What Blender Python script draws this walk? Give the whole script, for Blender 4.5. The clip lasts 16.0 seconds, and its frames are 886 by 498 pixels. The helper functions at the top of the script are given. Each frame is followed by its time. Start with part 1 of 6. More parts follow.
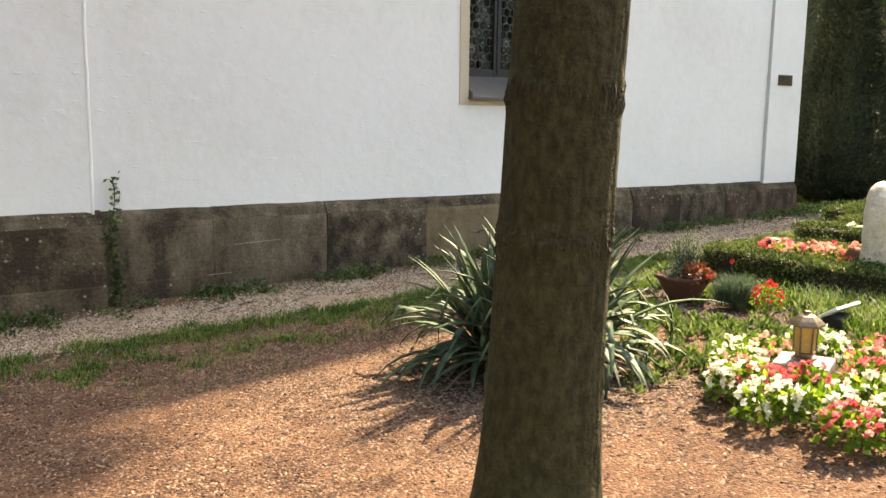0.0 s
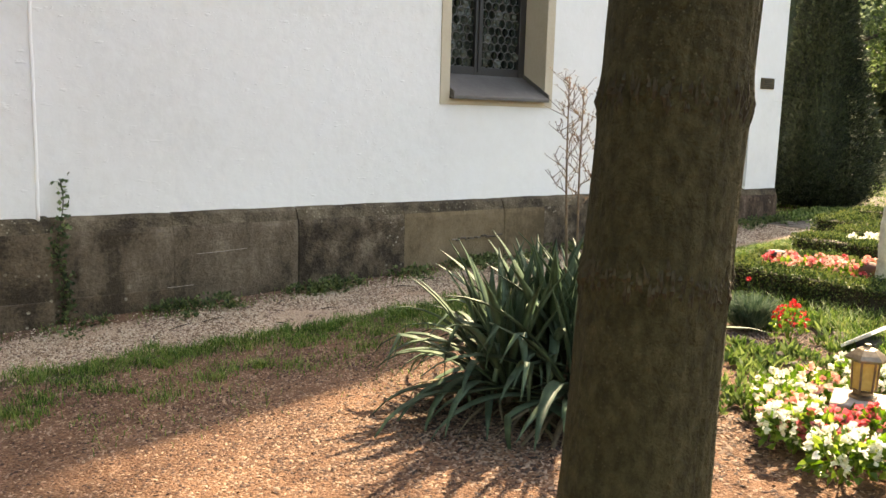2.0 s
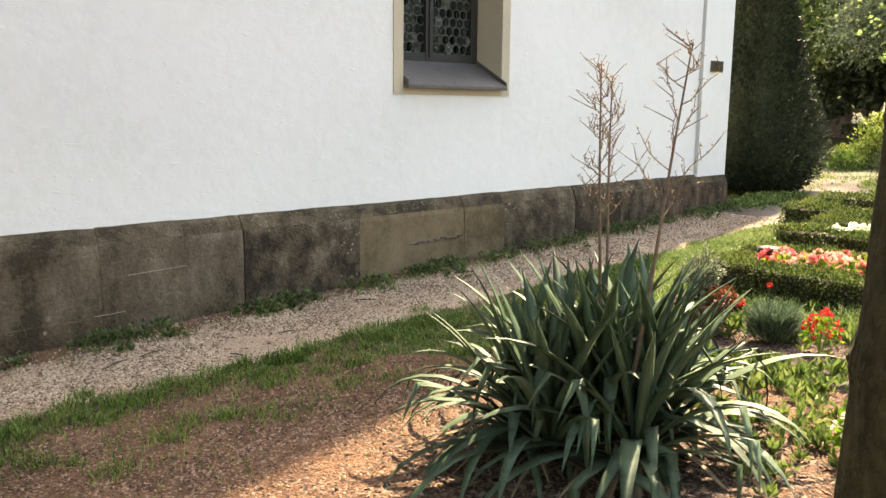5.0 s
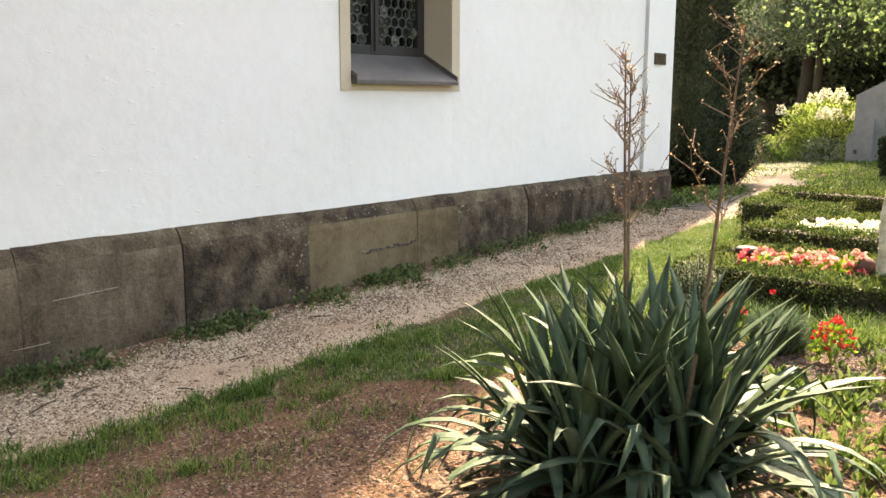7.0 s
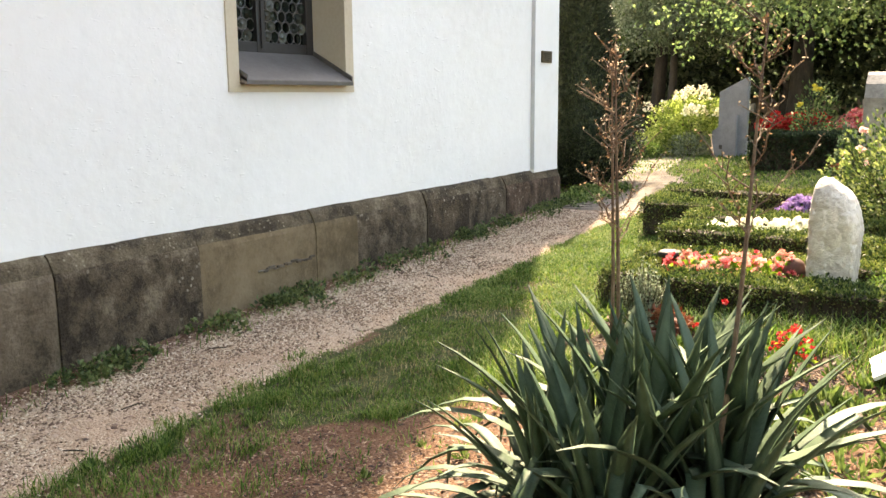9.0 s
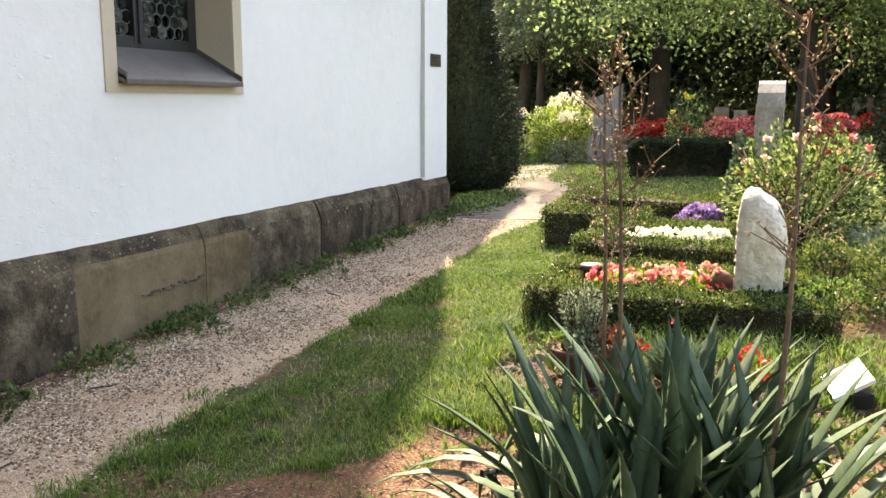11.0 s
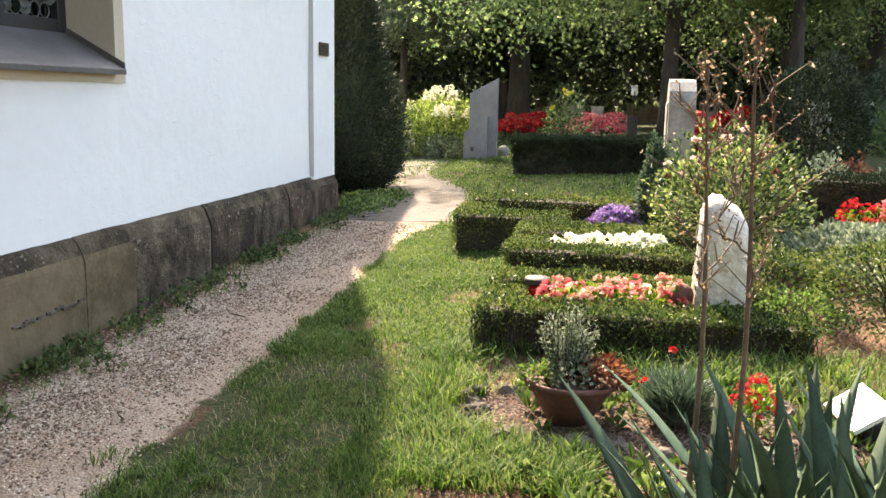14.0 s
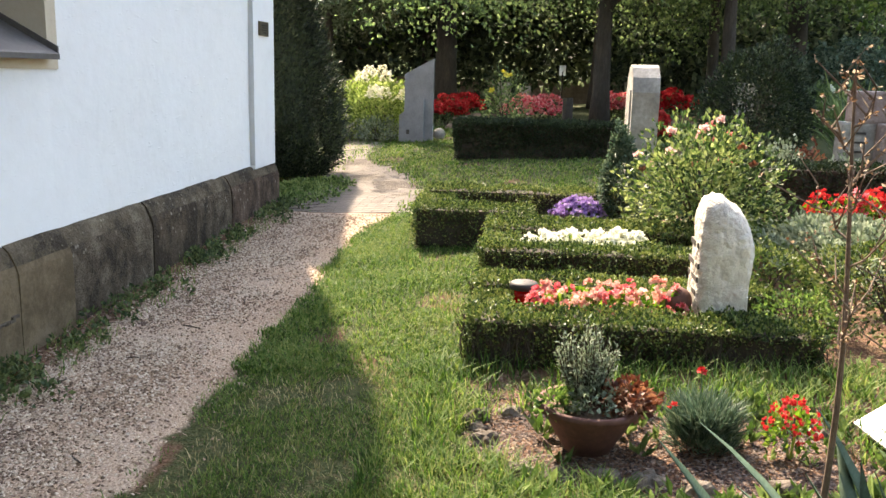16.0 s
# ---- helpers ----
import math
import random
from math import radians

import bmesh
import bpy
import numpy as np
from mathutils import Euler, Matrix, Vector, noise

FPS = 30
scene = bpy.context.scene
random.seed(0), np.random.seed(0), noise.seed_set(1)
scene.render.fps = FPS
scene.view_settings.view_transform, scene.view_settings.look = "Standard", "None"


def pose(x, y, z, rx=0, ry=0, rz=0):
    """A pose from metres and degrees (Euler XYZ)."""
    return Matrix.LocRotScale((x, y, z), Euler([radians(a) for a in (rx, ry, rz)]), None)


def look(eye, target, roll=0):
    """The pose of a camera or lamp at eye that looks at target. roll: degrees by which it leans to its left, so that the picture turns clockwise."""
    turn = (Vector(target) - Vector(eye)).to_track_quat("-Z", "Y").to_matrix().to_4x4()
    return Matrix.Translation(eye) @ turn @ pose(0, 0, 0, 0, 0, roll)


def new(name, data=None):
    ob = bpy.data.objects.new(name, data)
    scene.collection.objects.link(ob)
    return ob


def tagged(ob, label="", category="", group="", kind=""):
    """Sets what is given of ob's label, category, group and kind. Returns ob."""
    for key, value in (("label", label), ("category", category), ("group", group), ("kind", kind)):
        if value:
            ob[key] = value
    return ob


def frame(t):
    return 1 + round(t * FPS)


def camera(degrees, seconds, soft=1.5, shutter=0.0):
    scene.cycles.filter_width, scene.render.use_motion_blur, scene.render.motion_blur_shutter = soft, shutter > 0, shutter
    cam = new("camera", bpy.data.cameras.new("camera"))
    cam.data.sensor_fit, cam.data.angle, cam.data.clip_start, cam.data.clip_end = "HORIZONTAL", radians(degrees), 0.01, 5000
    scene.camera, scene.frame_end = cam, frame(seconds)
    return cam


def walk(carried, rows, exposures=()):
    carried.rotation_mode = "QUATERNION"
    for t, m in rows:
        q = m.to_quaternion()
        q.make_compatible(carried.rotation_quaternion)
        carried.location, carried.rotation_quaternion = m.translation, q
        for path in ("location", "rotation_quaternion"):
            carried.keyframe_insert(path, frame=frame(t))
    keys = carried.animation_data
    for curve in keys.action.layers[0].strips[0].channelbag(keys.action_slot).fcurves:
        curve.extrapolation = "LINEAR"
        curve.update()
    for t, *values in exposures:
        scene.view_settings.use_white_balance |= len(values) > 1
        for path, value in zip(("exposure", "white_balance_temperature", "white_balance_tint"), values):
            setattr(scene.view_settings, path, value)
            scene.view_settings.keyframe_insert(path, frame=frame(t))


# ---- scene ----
cam = camera(53.9, 16.0)
METRES, EYE, TILT, LEAN, TURN = 4.7, 1.5, 0.0, 0.0, -33.5
ROWS = [
    (0.0, 0.0, 0.0, 0.0, 0.12, -8.64, -0.78),
    (0.5, -0.0145, 0.0282, -0.0009, -0.69, -8.64, -1.01),
    (1.0, -0.0294, 0.0582, 0.0004, -1.5, -8.7, -1.29),
    (1.5, -0.0433, 0.0881, 0.0027, -2.31, -8.76, -1.49),
    (2.0, -0.0569, 0.12, 0.0024, -3.19, -8.71, -1.61),
    (2.5, -0.0717, 0.1524, 0.0005, -4.23, -8.62, -1.62),
    (3.0, -0.0881, 0.1795, 0.0035, -5.49, -8.72, -1.5),
    (3.5, -0.1025, 0.2052, 0.0064, -6.64, -8.88, -1.3),
    (4.0, -0.116, 0.2306, 0.0074, -7.72, -9.05, -1.05),
    (6.5, -0.1764, 0.3784, 0.0128, -13.7, -9.87, -0.23),
    (7.0, -0.19, 0.4093, 0.0113, -15.69, -9.79, -0.08),
    (7.5, -0.2032, 0.4433, 0.012, -17.97, -9.8, 0.11),
    (8.0, -0.2146, 0.475, 0.0147, -20.4, -9.89, 0.32),
    (8.5, -0.2217, 0.507, 0.0156, -22.87, -9.93, 0.49),
    (9.0, -0.228, 0.5368, 0.0141, -25.32, -9.87, 0.48),
    (9.5, -0.2334, 0.5659, 0.0118, -27.76, -9.75, 0.36),
    (10.0, -0.2374, 0.5962, 0.0125, -30.15, -9.74, 0.21),
    (12.5, -0.2551, 0.7421, 0.0189, -40.42, -9.56, -0.61),
    (13.0, -0.2549, 0.7712, 0.0208, -42.01, -9.72, -0.66),
    (13.5, -0.2527, 0.8016, 0.0191, -43.51, -9.85, -0.86),
    (14.0, -0.2504, 0.8317, 0.0174, -44.95, -10.04, -1.13),
    (14.5, -0.2474, 0.8619, 0.0206, -46.36, -10.47, -1.42),
    (15.0, -0.243, 0.8908, 0.0249, -47.68, -10.92, -1.62),
    (15.5, -0.239, 0.9186, 0.028, -49.04, -11.23, -1.63),
    (16.0, -0.2376, 0.9467, 0.0306, -50.57, -11.41, -1.48),
]
walk(cam, [(t, pose(0, 0, EYE, TILT, LEAN, TURN) @ pose(METRES * x, METRES * y, METRES * z, 90 + pitch, roll, yaw)) for t, x, y, z, yaw, pitch, roll in ROWS],
     exposures=[(0.0, 2.62, 9400, 14), (3.5, 2.85, 9500, 14), (7.0, 2.93, 9400, 14), (9.0, 3.04, 9200, 14), (10.0, 2.86, 8800, 14), (12.5, 2.88, 8200, 14), (16.0, 2.74, 7800, 14)])

# ---- light ----
SUN_AZ, SUN_EL = 21.5, 43.0
world = bpy.data.worlds.new("sky")
scene.world = world
world.use_nodes = True
wn, wl = world.node_tree.nodes, world.node_tree.links
sky = wn.new("ShaderNodeTexSky")
sky.sky_type, sky.sun_disc = "NISHITA", False
sky.sun_elevation, sky.sun_rotation = radians(SUN_EL), radians(90 - SUN_AZ)
sky.air_density, sky.dust_density, sky.ozone_density = 1.0, 1.5, 1.0
wn["Background"].inputs["Strength"].default_value = 0.15
wl.new(sky.outputs[0], wn["Background"].inputs["Color"])
sun = new("sun", bpy.data.lights.new("sun", "SUN"))
sun.data.energy, sun.data.angle, sun.data.color = 3.0, radians(1.0), (1.0, 0.93, 0.82)
to_sun = Vector((math.cos(radians(SUN_AZ)) * math.cos(radians(SUN_EL)), math.sin(radians(SUN_AZ)) * math.cos(radians(SUN_EL)), math.sin(radians(SUN_EL))))
sun.matrix_world = look(to_sun * 60, (0, 0, 0))

rng = np.random.default_rng(7)


# ---- ground height ----
def bound(v, lo, hi, soft):
    """A smooth clamp of v."""
    v = lo + soft * np.logaddexp(0, (np.asarray(v, float) - lo) / soft)
    return hi - soft * np.logaddexp(0, (hi - v) / soft)


def gz(x, y):
    """Height of the ground, which rises gently along the church and away from it."""
    x, y = np.asarray(x, float), np.asarray(y, float)
    bank = np.clip((y - 6.35) / 0.42, 0, 1) * np.clip((10.4 - x) / 0.9, 0, 1)
    return 0.264 + 0.0393 * bound(x, -3, 16, 0.7) - 0.05 * bound(y, 1.8, 7.6, 0.4) + 0.055 * bank


# ---- mesh helpers ----
class Geo:
    """Vertices and faces gathered for one mesh."""

    def __init__(self):
        self.v, self.f, self.n = [], [], 0

    def add(self, verts, faces):
        verts = np.asarray(verts, float).reshape(-1, 3)
        self.v.append(verts)
        self.f += [tuple(i + self.n for i in f) for f in faces]
        self.n += len(verts)
        return self

    def quads(self, verts):
        """verts: (n, 4, 3), each a quad of its own."""
        verts = np.asarray(verts, float)
        k = np.arange(len(verts) * 4).reshape(-1, 4) + self.n
        self.v.append(verts.reshape(-1, 3))
        self.f += k.tolist()
        self.n += len(verts) * 4
        return self

    def box(self, x0, x1, y0, y1, z0, z1, bevel=0.0):
        b = bevel
        if b <= 0:
            v = [(x, y, z) for x in (x0, x1) for y in (y0, y1) for z in (z0, z1)]
            return self.add(v, [(0, 1, 3, 2), (4, 6, 7, 5), (0, 4, 5, 1), (2, 3, 7, 6), (0, 2, 6, 4), (1, 5, 7, 3)])
        bm = bmesh.new()
        bmesh.ops.create_cube(bm, size=1)
        for p in bm.verts:
            p.co = ((x0 + x1) / 2 + p.co.x * (x1 - x0), (y0 + y1) / 2 + p.co.y * (y1 - y0), (z0 + z1) / 2 + p.co.z * (z1 - z0))
        bmesh.ops.bevel(bm, geom=bm.edges[:], offset=b, segments=2, affect="EDGES", profile=0.6)
        bm.verts.index_update()
        self.add([p.co[:] for p in bm.verts], [[q.index for q in f.verts] for f in bm.faces])
        bm.free()
        return self

    def tube(self, path, radii, n=8, cap=True):
        path = np.asarray(path, float)
        radii = np.broadcast_to(np.asarray(radii, float), len(path))
        d = np.gradient(path, axis=0)
        d /= np.linalg.norm(d, axis=1)[:, None] + 1e-9
        ref = np.array([0.31, 0.95, 0.05]) if abs(d[0][2]) > 0.8 else np.array([0, 0, 1.0])
        u = np.cross(d, ref)
        u /= np.linalg.norm(u, axis=1)[:, None] + 1e-9
        w = np.cross(d, u)
        a = np.linspace(0, 2 * math.pi, n, endpoint=False)
        ring = u[:, None] * np.cos(a)[None, :, None] + w[:, None] * np.sin(a)[None, :, None]
        v = path[:, None] + ring * radii[:, None, None]
        m = len(path)
        f = [(i * n + j, i * n + (j + 1) % n, (i + 1) * n + (j + 1) % n, (i + 1) * n + j) for i in range(m - 1) for j in range(n)]
        if cap:
            f += [tuple(range(n))[::-1], tuple((m - 1) * n + j for j in range(n))]
        return self.add(v.reshape(-1, 3), f)

    def revolve(self, profile, n=24, at=(0, 0, 0)):
        profile = np.asarray(profile, float)
        a = np.linspace(0, 2 * math.pi, n, endpoint=False)
        v = np.stack([profile[:, None, 0] * np.cos(a), profile[:, None, 0] * np.sin(a), np.repeat(profile[:, 1][:, None], n, 1)], -1) + np.array(at)
        m = len(profile)
        f = [(i * n + j, i * n + (j + 1) % n, (i + 1) * n + (j + 1) % n, (i + 1) * n + j) for i in range(m - 1) for j in range(n)]
        return self.add(v.reshape(-1, 3), f)

    def leaves(self, p, d, length, width, side=None, cup=0.15):
        """Leaves as bent diamonds: bases p, directions d."""
        p, d = np.asarray(p, float), np.asarray(d, float)
        k = len(p)
        if k == 0:
            return self
        d = d / (np.linalg.norm(d, axis=1)[:, None] + 1e-9)
        side = np.cross(d, rng.normal(size=(k, 3))) if side is None else side
        side = side / (np.linalg.norm(side, axis=1)[:, None] + 1e-9)
        up = np.cross(side, d)
        length, width = np.broadcast_to(length, k)[:, None], np.broadcast_to(width, k)[:, None]
        mid = p + d * length * 0.5 + up * length * cup
        return self.quads(np.stack([p, mid + side * width / 2, p + d * length, mid - side * width / 2], 1))

    def mesh(self, name, mat, smooth=False):
        me = bpy.data.meshes.new(name)
        me.from_pydata(np.concatenate(self.v).tolist() if self.v else [], [], self.f)
        if mat is not None:
            me.materials.append(mat)
        if smooth:
            me.shade_smooth()
        return me


def part(name, geo, mat, parent=None, label="", smooth=False, kind=""):
    ob = new(name, geo if isinstance(geo, bpy.types.Mesh) else geo.mesh(name, mat, smooth))
    ob.parent = parent
    return tagged(ob, label, kind=kind)


def thing(name, label, category, at=(0, 0, 0), turn=0.0, group="", kind=""):
    ob = new(name)
    ob.empty_display_size = 0.1
    ob.matrix_world = pose(*at, 0, 0, turn)
    return tagged(ob, label, category, group, kind)


def sphere_dirs(k, up=-1.0):
    d = rng.normal(size=(k * 3, 3))
    d /= np.linalg.norm(d, axis=1)[:, None]
    return d[d[:, 2] > up][:k]


# ---- materials ----
def material(name, colours, rough=0.8, scale=6.0, detail_scale=60.0, bump=0.3, bump_scale=40.0, distance=0.01, metal=0.0, island=0.0, obrandom=0.0, translucent=0.0, spec=0.5, coat=0.0, stretch=(1, 1, 1), through_value=1.5):
    """A procedural surface: colours blended by large and fine noise, with relief."""
    m = bpy.data.materials.new(name)
    m.use_nodes = True
    nd, ln = m.node_tree.nodes, m.node_tree.links
    bs = nd["Principled BSDF"]
    bs.inputs["Roughness"].default_value, bs.inputs["Metallic"].default_value = rough, metal
    bs.inputs["Specular IOR Level"].default_value = spec
    bs.inputs["Coat Weight"].default_value = coat
    tc, mp = nd.new("ShaderNodeTexCoord"), nd.new("ShaderNodeMapping")
    mp.inputs["Scale"].default_value = stretch
    ln.new(tc.outputs["Object"], mp.inputs["Vector"])
    big, fine = nd.new("ShaderNodeTexNoise"), nd.new("ShaderNodeTexNoise")
    for t, s, d in ((big, scale, 4), (fine, detail_scale, 5)):
        t.inputs["Scale"].default_value, t.inputs["Detail"].default_value = s, d
        t.inputs["Roughness"].default_value = 0.62
        ln.new(mp.outputs[0], t.inputs["Vector"])
    mix = nd.new("ShaderNodeMath")
    mix.operation = "MULTIPLY_ADD"
    ln.new(fine.outputs["Fac"], mix.inputs[0])
    mix.inputs[1].default_value = 0.55
    half = nd.new("ShaderNodeMath")
    half.operation = "MULTIPLY_ADD"
    ln.new(big.outputs["Fac"], half.inputs[0])
    half.inputs[1].default_value, half.inputs[2].default_value = 0.9, -0.22
    ln.new(half.outputs[0], mix.inputs[2])
    value = mix.outputs[0]
    for amount, node, out in ((island, "ShaderNodeNewGeometry", "Random Per Island"), (obrandom, "ShaderNodeObjectInfo", "Random")):
        if amount:
            g, s = nd.new(node), nd.new("ShaderNodeMath")
            s.operation = "MULTIPLY_ADD"
            ln.new(g.outputs[out], s.inputs[0])
            s.inputs[1].default_value = amount
            c = nd.new("ShaderNodeMath")
            c.operation = "SUBTRACT"
            ln.new(value, c.inputs[0])
            c.inputs[1].default_value = amount / 2
            ln.new(c.outputs[0], s.inputs[2])
            value = s.outputs[0]
    ramp = nd.new("ShaderNodeValToRGB")
    ln.new(value, ramp.inputs[0])
    e = ramp.color_ramp.elements
    while len(e) < len(colours):
        e.new(0.5)
    for i, c in enumerate(colours):
        e[i].position = 0.22 + 0.56 * i / max(1, len(colours) - 1)
        e[i].color = (*c, 1)
    ln.new(ramp.outputs[0], bs.inputs["Base Color"])
    if bump:
        bt, bp = nd.new("ShaderNodeTexNoise"), nd.new("ShaderNodeBump")
        bt.inputs["Scale"].default_value, bt.inputs["Detail"].default_value = bump_scale, 6
        ln.new(mp.outputs[0], bt.inputs["Vector"])
        bp.inputs["Strength"].default_value, bp.inputs["Distance"].default_value = bump, distance
        ln.new(bt.outputs["Fac"], bp.inputs["Height"])
        ln.new(bp.outputs[0], bs.inputs["Normal"])
    if translucent:
        tr, ms = nd.new("ShaderNodeBsdfTranslucent"), nd.new("ShaderNodeMixShader")
        br = nd.new("ShaderNodeHueSaturation")
        br.inputs["Value"].default_value, br.inputs["Saturation"].default_value = through_value, 1.0 if through_value <= 1 else 1.1
        br.inputs["Hue"].default_value = 0.5 if through_value <= 1 else 0.497
        ln.new(ramp.outputs[0], br.inputs["Color"])
        ln.new(br.outputs[0], tr.inputs["Color"])
        ms.inputs[0].default_value = translucent
        ln.new(bs.outputs[0], ms.inputs[1])
        ln.new(tr.outputs[0], ms.inputs[2])
        ln.new(ms.outputs[0], nd["Material Output"].inputs["Surface"])
    return m


def leafy(name, colours, translucent=0.35, rough=0.5, spec=0.4):
    petal = "petal" in name
    return material(name, colours, rough, 1.5, 25, 0, island=0.75, translucent=translucent, spec=0.15 if petal else min(spec, 0.25), obrandom=0.35 if petal else 0.0, through_value=1.0 if petal else 2.1 if "linden" in name or "wood" in name else 1.45)


M_PLASTER = material("white_plaster", [(0.68, 0.67, 0.645), (0.755, 0.748, 0.73), (0.79, 0.787, 0.775)], 0.9, 0.7, 9, 0.35, 13, 0.012)


def trowel_marks(m):
    """Sparse flat dents and ridges left by the trowel, added to a surface's relief."""
    nd, ln = m.node_tree.nodes, m.node_tree.links
    bs, tc, mp = nd["Principled BSDF"], nd.new("ShaderNodeTexCoord"), nd.new("ShaderNodeMapping")
    old = bs.inputs["Normal"].links[0].from_socket
    mp.inputs["Scale"].default_value = (1.0, 1.0, 2.6)
    ln.new(tc.outputs["Object"], mp.inputs["Vector"])
    for scale, lo, hi, deep in ((8.0, 0.66, 0.76, 0.008), (21.0, 0.66, 0.74, 0.004)):
        t, r, b = nd.new("ShaderNodeTexNoise"), nd.new("ShaderNodeMapRange"), nd.new("ShaderNodeBump")
        t.inputs["Scale"].default_value, t.inputs["Detail"].default_value = scale, 3
        ln.new(mp.outputs[0], t.inputs["Vector"])
        r.inputs[1].default_value, r.inputs[2].default_value = lo, hi
        ln.new(t.outputs["Fac"], r.inputs[0])
        b.inputs["Strength"].default_value, b.inputs["Distance"].default_value = 0.4, deep
        ln.new(r.outputs[0], b.inputs["Height"])
        ln.new(old, b.inputs["Normal"])
        old = b.outputs[0]
    ln.new(old, bs.inputs["Normal"])


trowel_marks(M_PLASTER)
M_BEAD = material("bright_edge_plaster", [(0.80, 0.79, 0.77), (0.86, 0.855, 0.84)], 0.85, 3, 30, 0.2, 30, 0.004)
M_TRIM = material("beige_paint", [(0.44, 0.37, 0.27), (0.50, 0.43, 0.32), (0.54, 0.47, 0.36)], 0.85, 2, 40, 0.2, 60, 0.004)


def layered(name, dark, mid, pale, spot, scale, stretch, spots, random_tint, relief):
    """Stone or bark: broad streaks, fine grain and lichen spots."""
    m = bpy.data.materials.new(name)
    m.use_nodes = True
    nd, ln = m.node_tree.nodes, m.node_tree.links
    bs = nd["Principled BSDF"]
    bs.inputs["Roughness"].default_value, bs.inputs["Specular IOR Level"].default_value = 0.93, 0.25
    tc, mp = nd.new("ShaderNodeTexCoord"), nd.new("ShaderNodeMapping")
    mp.inputs["Scale"].default_value = stretch
    ln.new(tc.outputs["Object"], mp.inputs["Vector"])

    def tex(sc, detail, vec):
        t = nd.new("ShaderNodeTexNoise")
        t.inputs["Scale"].default_value, t.inputs["Detail"].default_value, t.inputs["Roughness"].default_value = sc, detail, 0.65
        ln.new(vec, t.inputs["Vector"])
        return t.outputs["Fac"]

    def calc(op, x, y, z=None):
        c = nd.new("ShaderNodeMath")
        c.operation = op
        for slot, v in enumerate((x, y, z)):
            if v is None:
                continue
            if isinstance(v, (int, float)):
                c.inputs[slot].default_value = v
            else:
                ln.new(v, c.inputs[slot])
        return c.outputs[0]

    def span(v, lo, hi):
        r = nd.new("ShaderNodeMapRange")
        r.inputs[1].default_value, r.inputs[2].default_value = lo, hi
        ln.new(v, r.inputs[0])
        return r.outputs[0]

    def blend(fac, x, y):
        k = nd.new("ShaderNodeMix")
        k.data_type = "RGBA"
        ln.new(fac, k.inputs[0])
        for slot, v in ((6, x), (7, y)):
            if isinstance(v, tuple):
                k.inputs[slot].default_value = (*v, 1)
            else:
                ln.new(v, k.inputs[slot])
        return k.outputs[2]

    streak, grain = tex(scale, 5, mp.outputs[0]), tex(scale * 16, 5, tc.outputs["Object"])
    tone = calc("MULTIPLY_ADD", grain, 0.55, calc("MULTIPLY_ADD", streak, 1.9, -0.75))
    if random_tint:
        info = nd.new("ShaderNodeObjectInfo")
        tone = calc("ADD", tone, calc("MULTIPLY_ADD", info.outputs["Random"], random_tint, -random_tint / 2))
    col = blend(span(tone, 0.25, 0.5), dark, mid)
    col = blend(span(tone, 0.52, 0.85), col, pale)
    vo = nd.new("ShaderNodeTexVoronoi")
    vo.inputs["Scale"].default_value = spots
    ln.new(tc.outputs["Object"], vo.inputs["Vector"])
    dots = calc("MULTIPLY", span(calc("ADD", vo.outputs["Distance"], calc("MULTIPLY", grain, 0.3)), 0.36, 0.28), span(tex(1.3, 2, tc.outputs["Object"]), 0.44, 0.56))
    col = blend(calc("MULTIPLY", dots, 0.55), col, spot)
    height = calc("ADD", tex(38, 6, tc.outputs["Object"]), calc("MULTIPLY", streak, 0.4))
    ln.new(col, bs.inputs["Base Color"])
    bp = nd.new("ShaderNodeBump")
    bp.inputs["Strength"].default_value, bp.inputs["Distance"].default_value = 1.0, relief
    ln.new(height, bp.inputs["Height"])
    ln.new(bp.outputs[0], bs.inputs["Normal"])
    return m


M_STONE = layered("plinth_stone", (0.048, 0.035, 0.023), (0.124, 0.091, 0.060), (0.230, 0.172, 0.116), (0.492, 0.430, 0.335), 2.9, (1.0, 1.0, 0.6), 15, 0.42, 0.03)
M_SMOOTHSTONE = layered("smooth_stone", (0.048, 0.036, 0.023), (0.126, 0.096, 0.066), (0.230, 0.180, 0.130), (0.321, 0.270, 0.205), 2.9, (1.0, 1.0, 0.5), 9, 0.08, 0.02)
M_LICHEN = layered("lichen_stone", (0.039, 0.029, 0.020), (0.105, 0.080, 0.054), (0.219, 0.172, 0.121), (0.556, 0.500, 0.400), 6.5, (1.0, 1.0, 0.8), 17, 0.15, 0.04)
M_REDSTONE = layered("reddish_stone", (0.054, 0.036, 0.025), (0.134, 0.090, 0.062), (0.278, 0.200, 0.140), (0.449, 0.380, 0.288), 5.0, (1.0, 1.0, 0.7), 13, 0.3, 0.035)
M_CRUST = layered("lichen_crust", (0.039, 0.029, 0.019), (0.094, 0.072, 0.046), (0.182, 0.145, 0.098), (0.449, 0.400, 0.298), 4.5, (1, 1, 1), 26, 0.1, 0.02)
M_TANSTONE = layered("tan_sandstone", (0.091, 0.066, 0.037), (0.166, 0.122, 0.073), (0.225, 0.170, 0.107), (0.214, 0.165, 0.107), 1.4, (1.0, 1.0, 0.8), 14, 0.15, 0.008)
M_LEADSHEET = material("zinc_sheet", [(0.070, 0.062, 0.055), (0.108, 0.097, 0.088), (0.148, 0.136, 0.125)], 0.6, 3, 40, 0.15, 30, 0.003, metal=0.1)
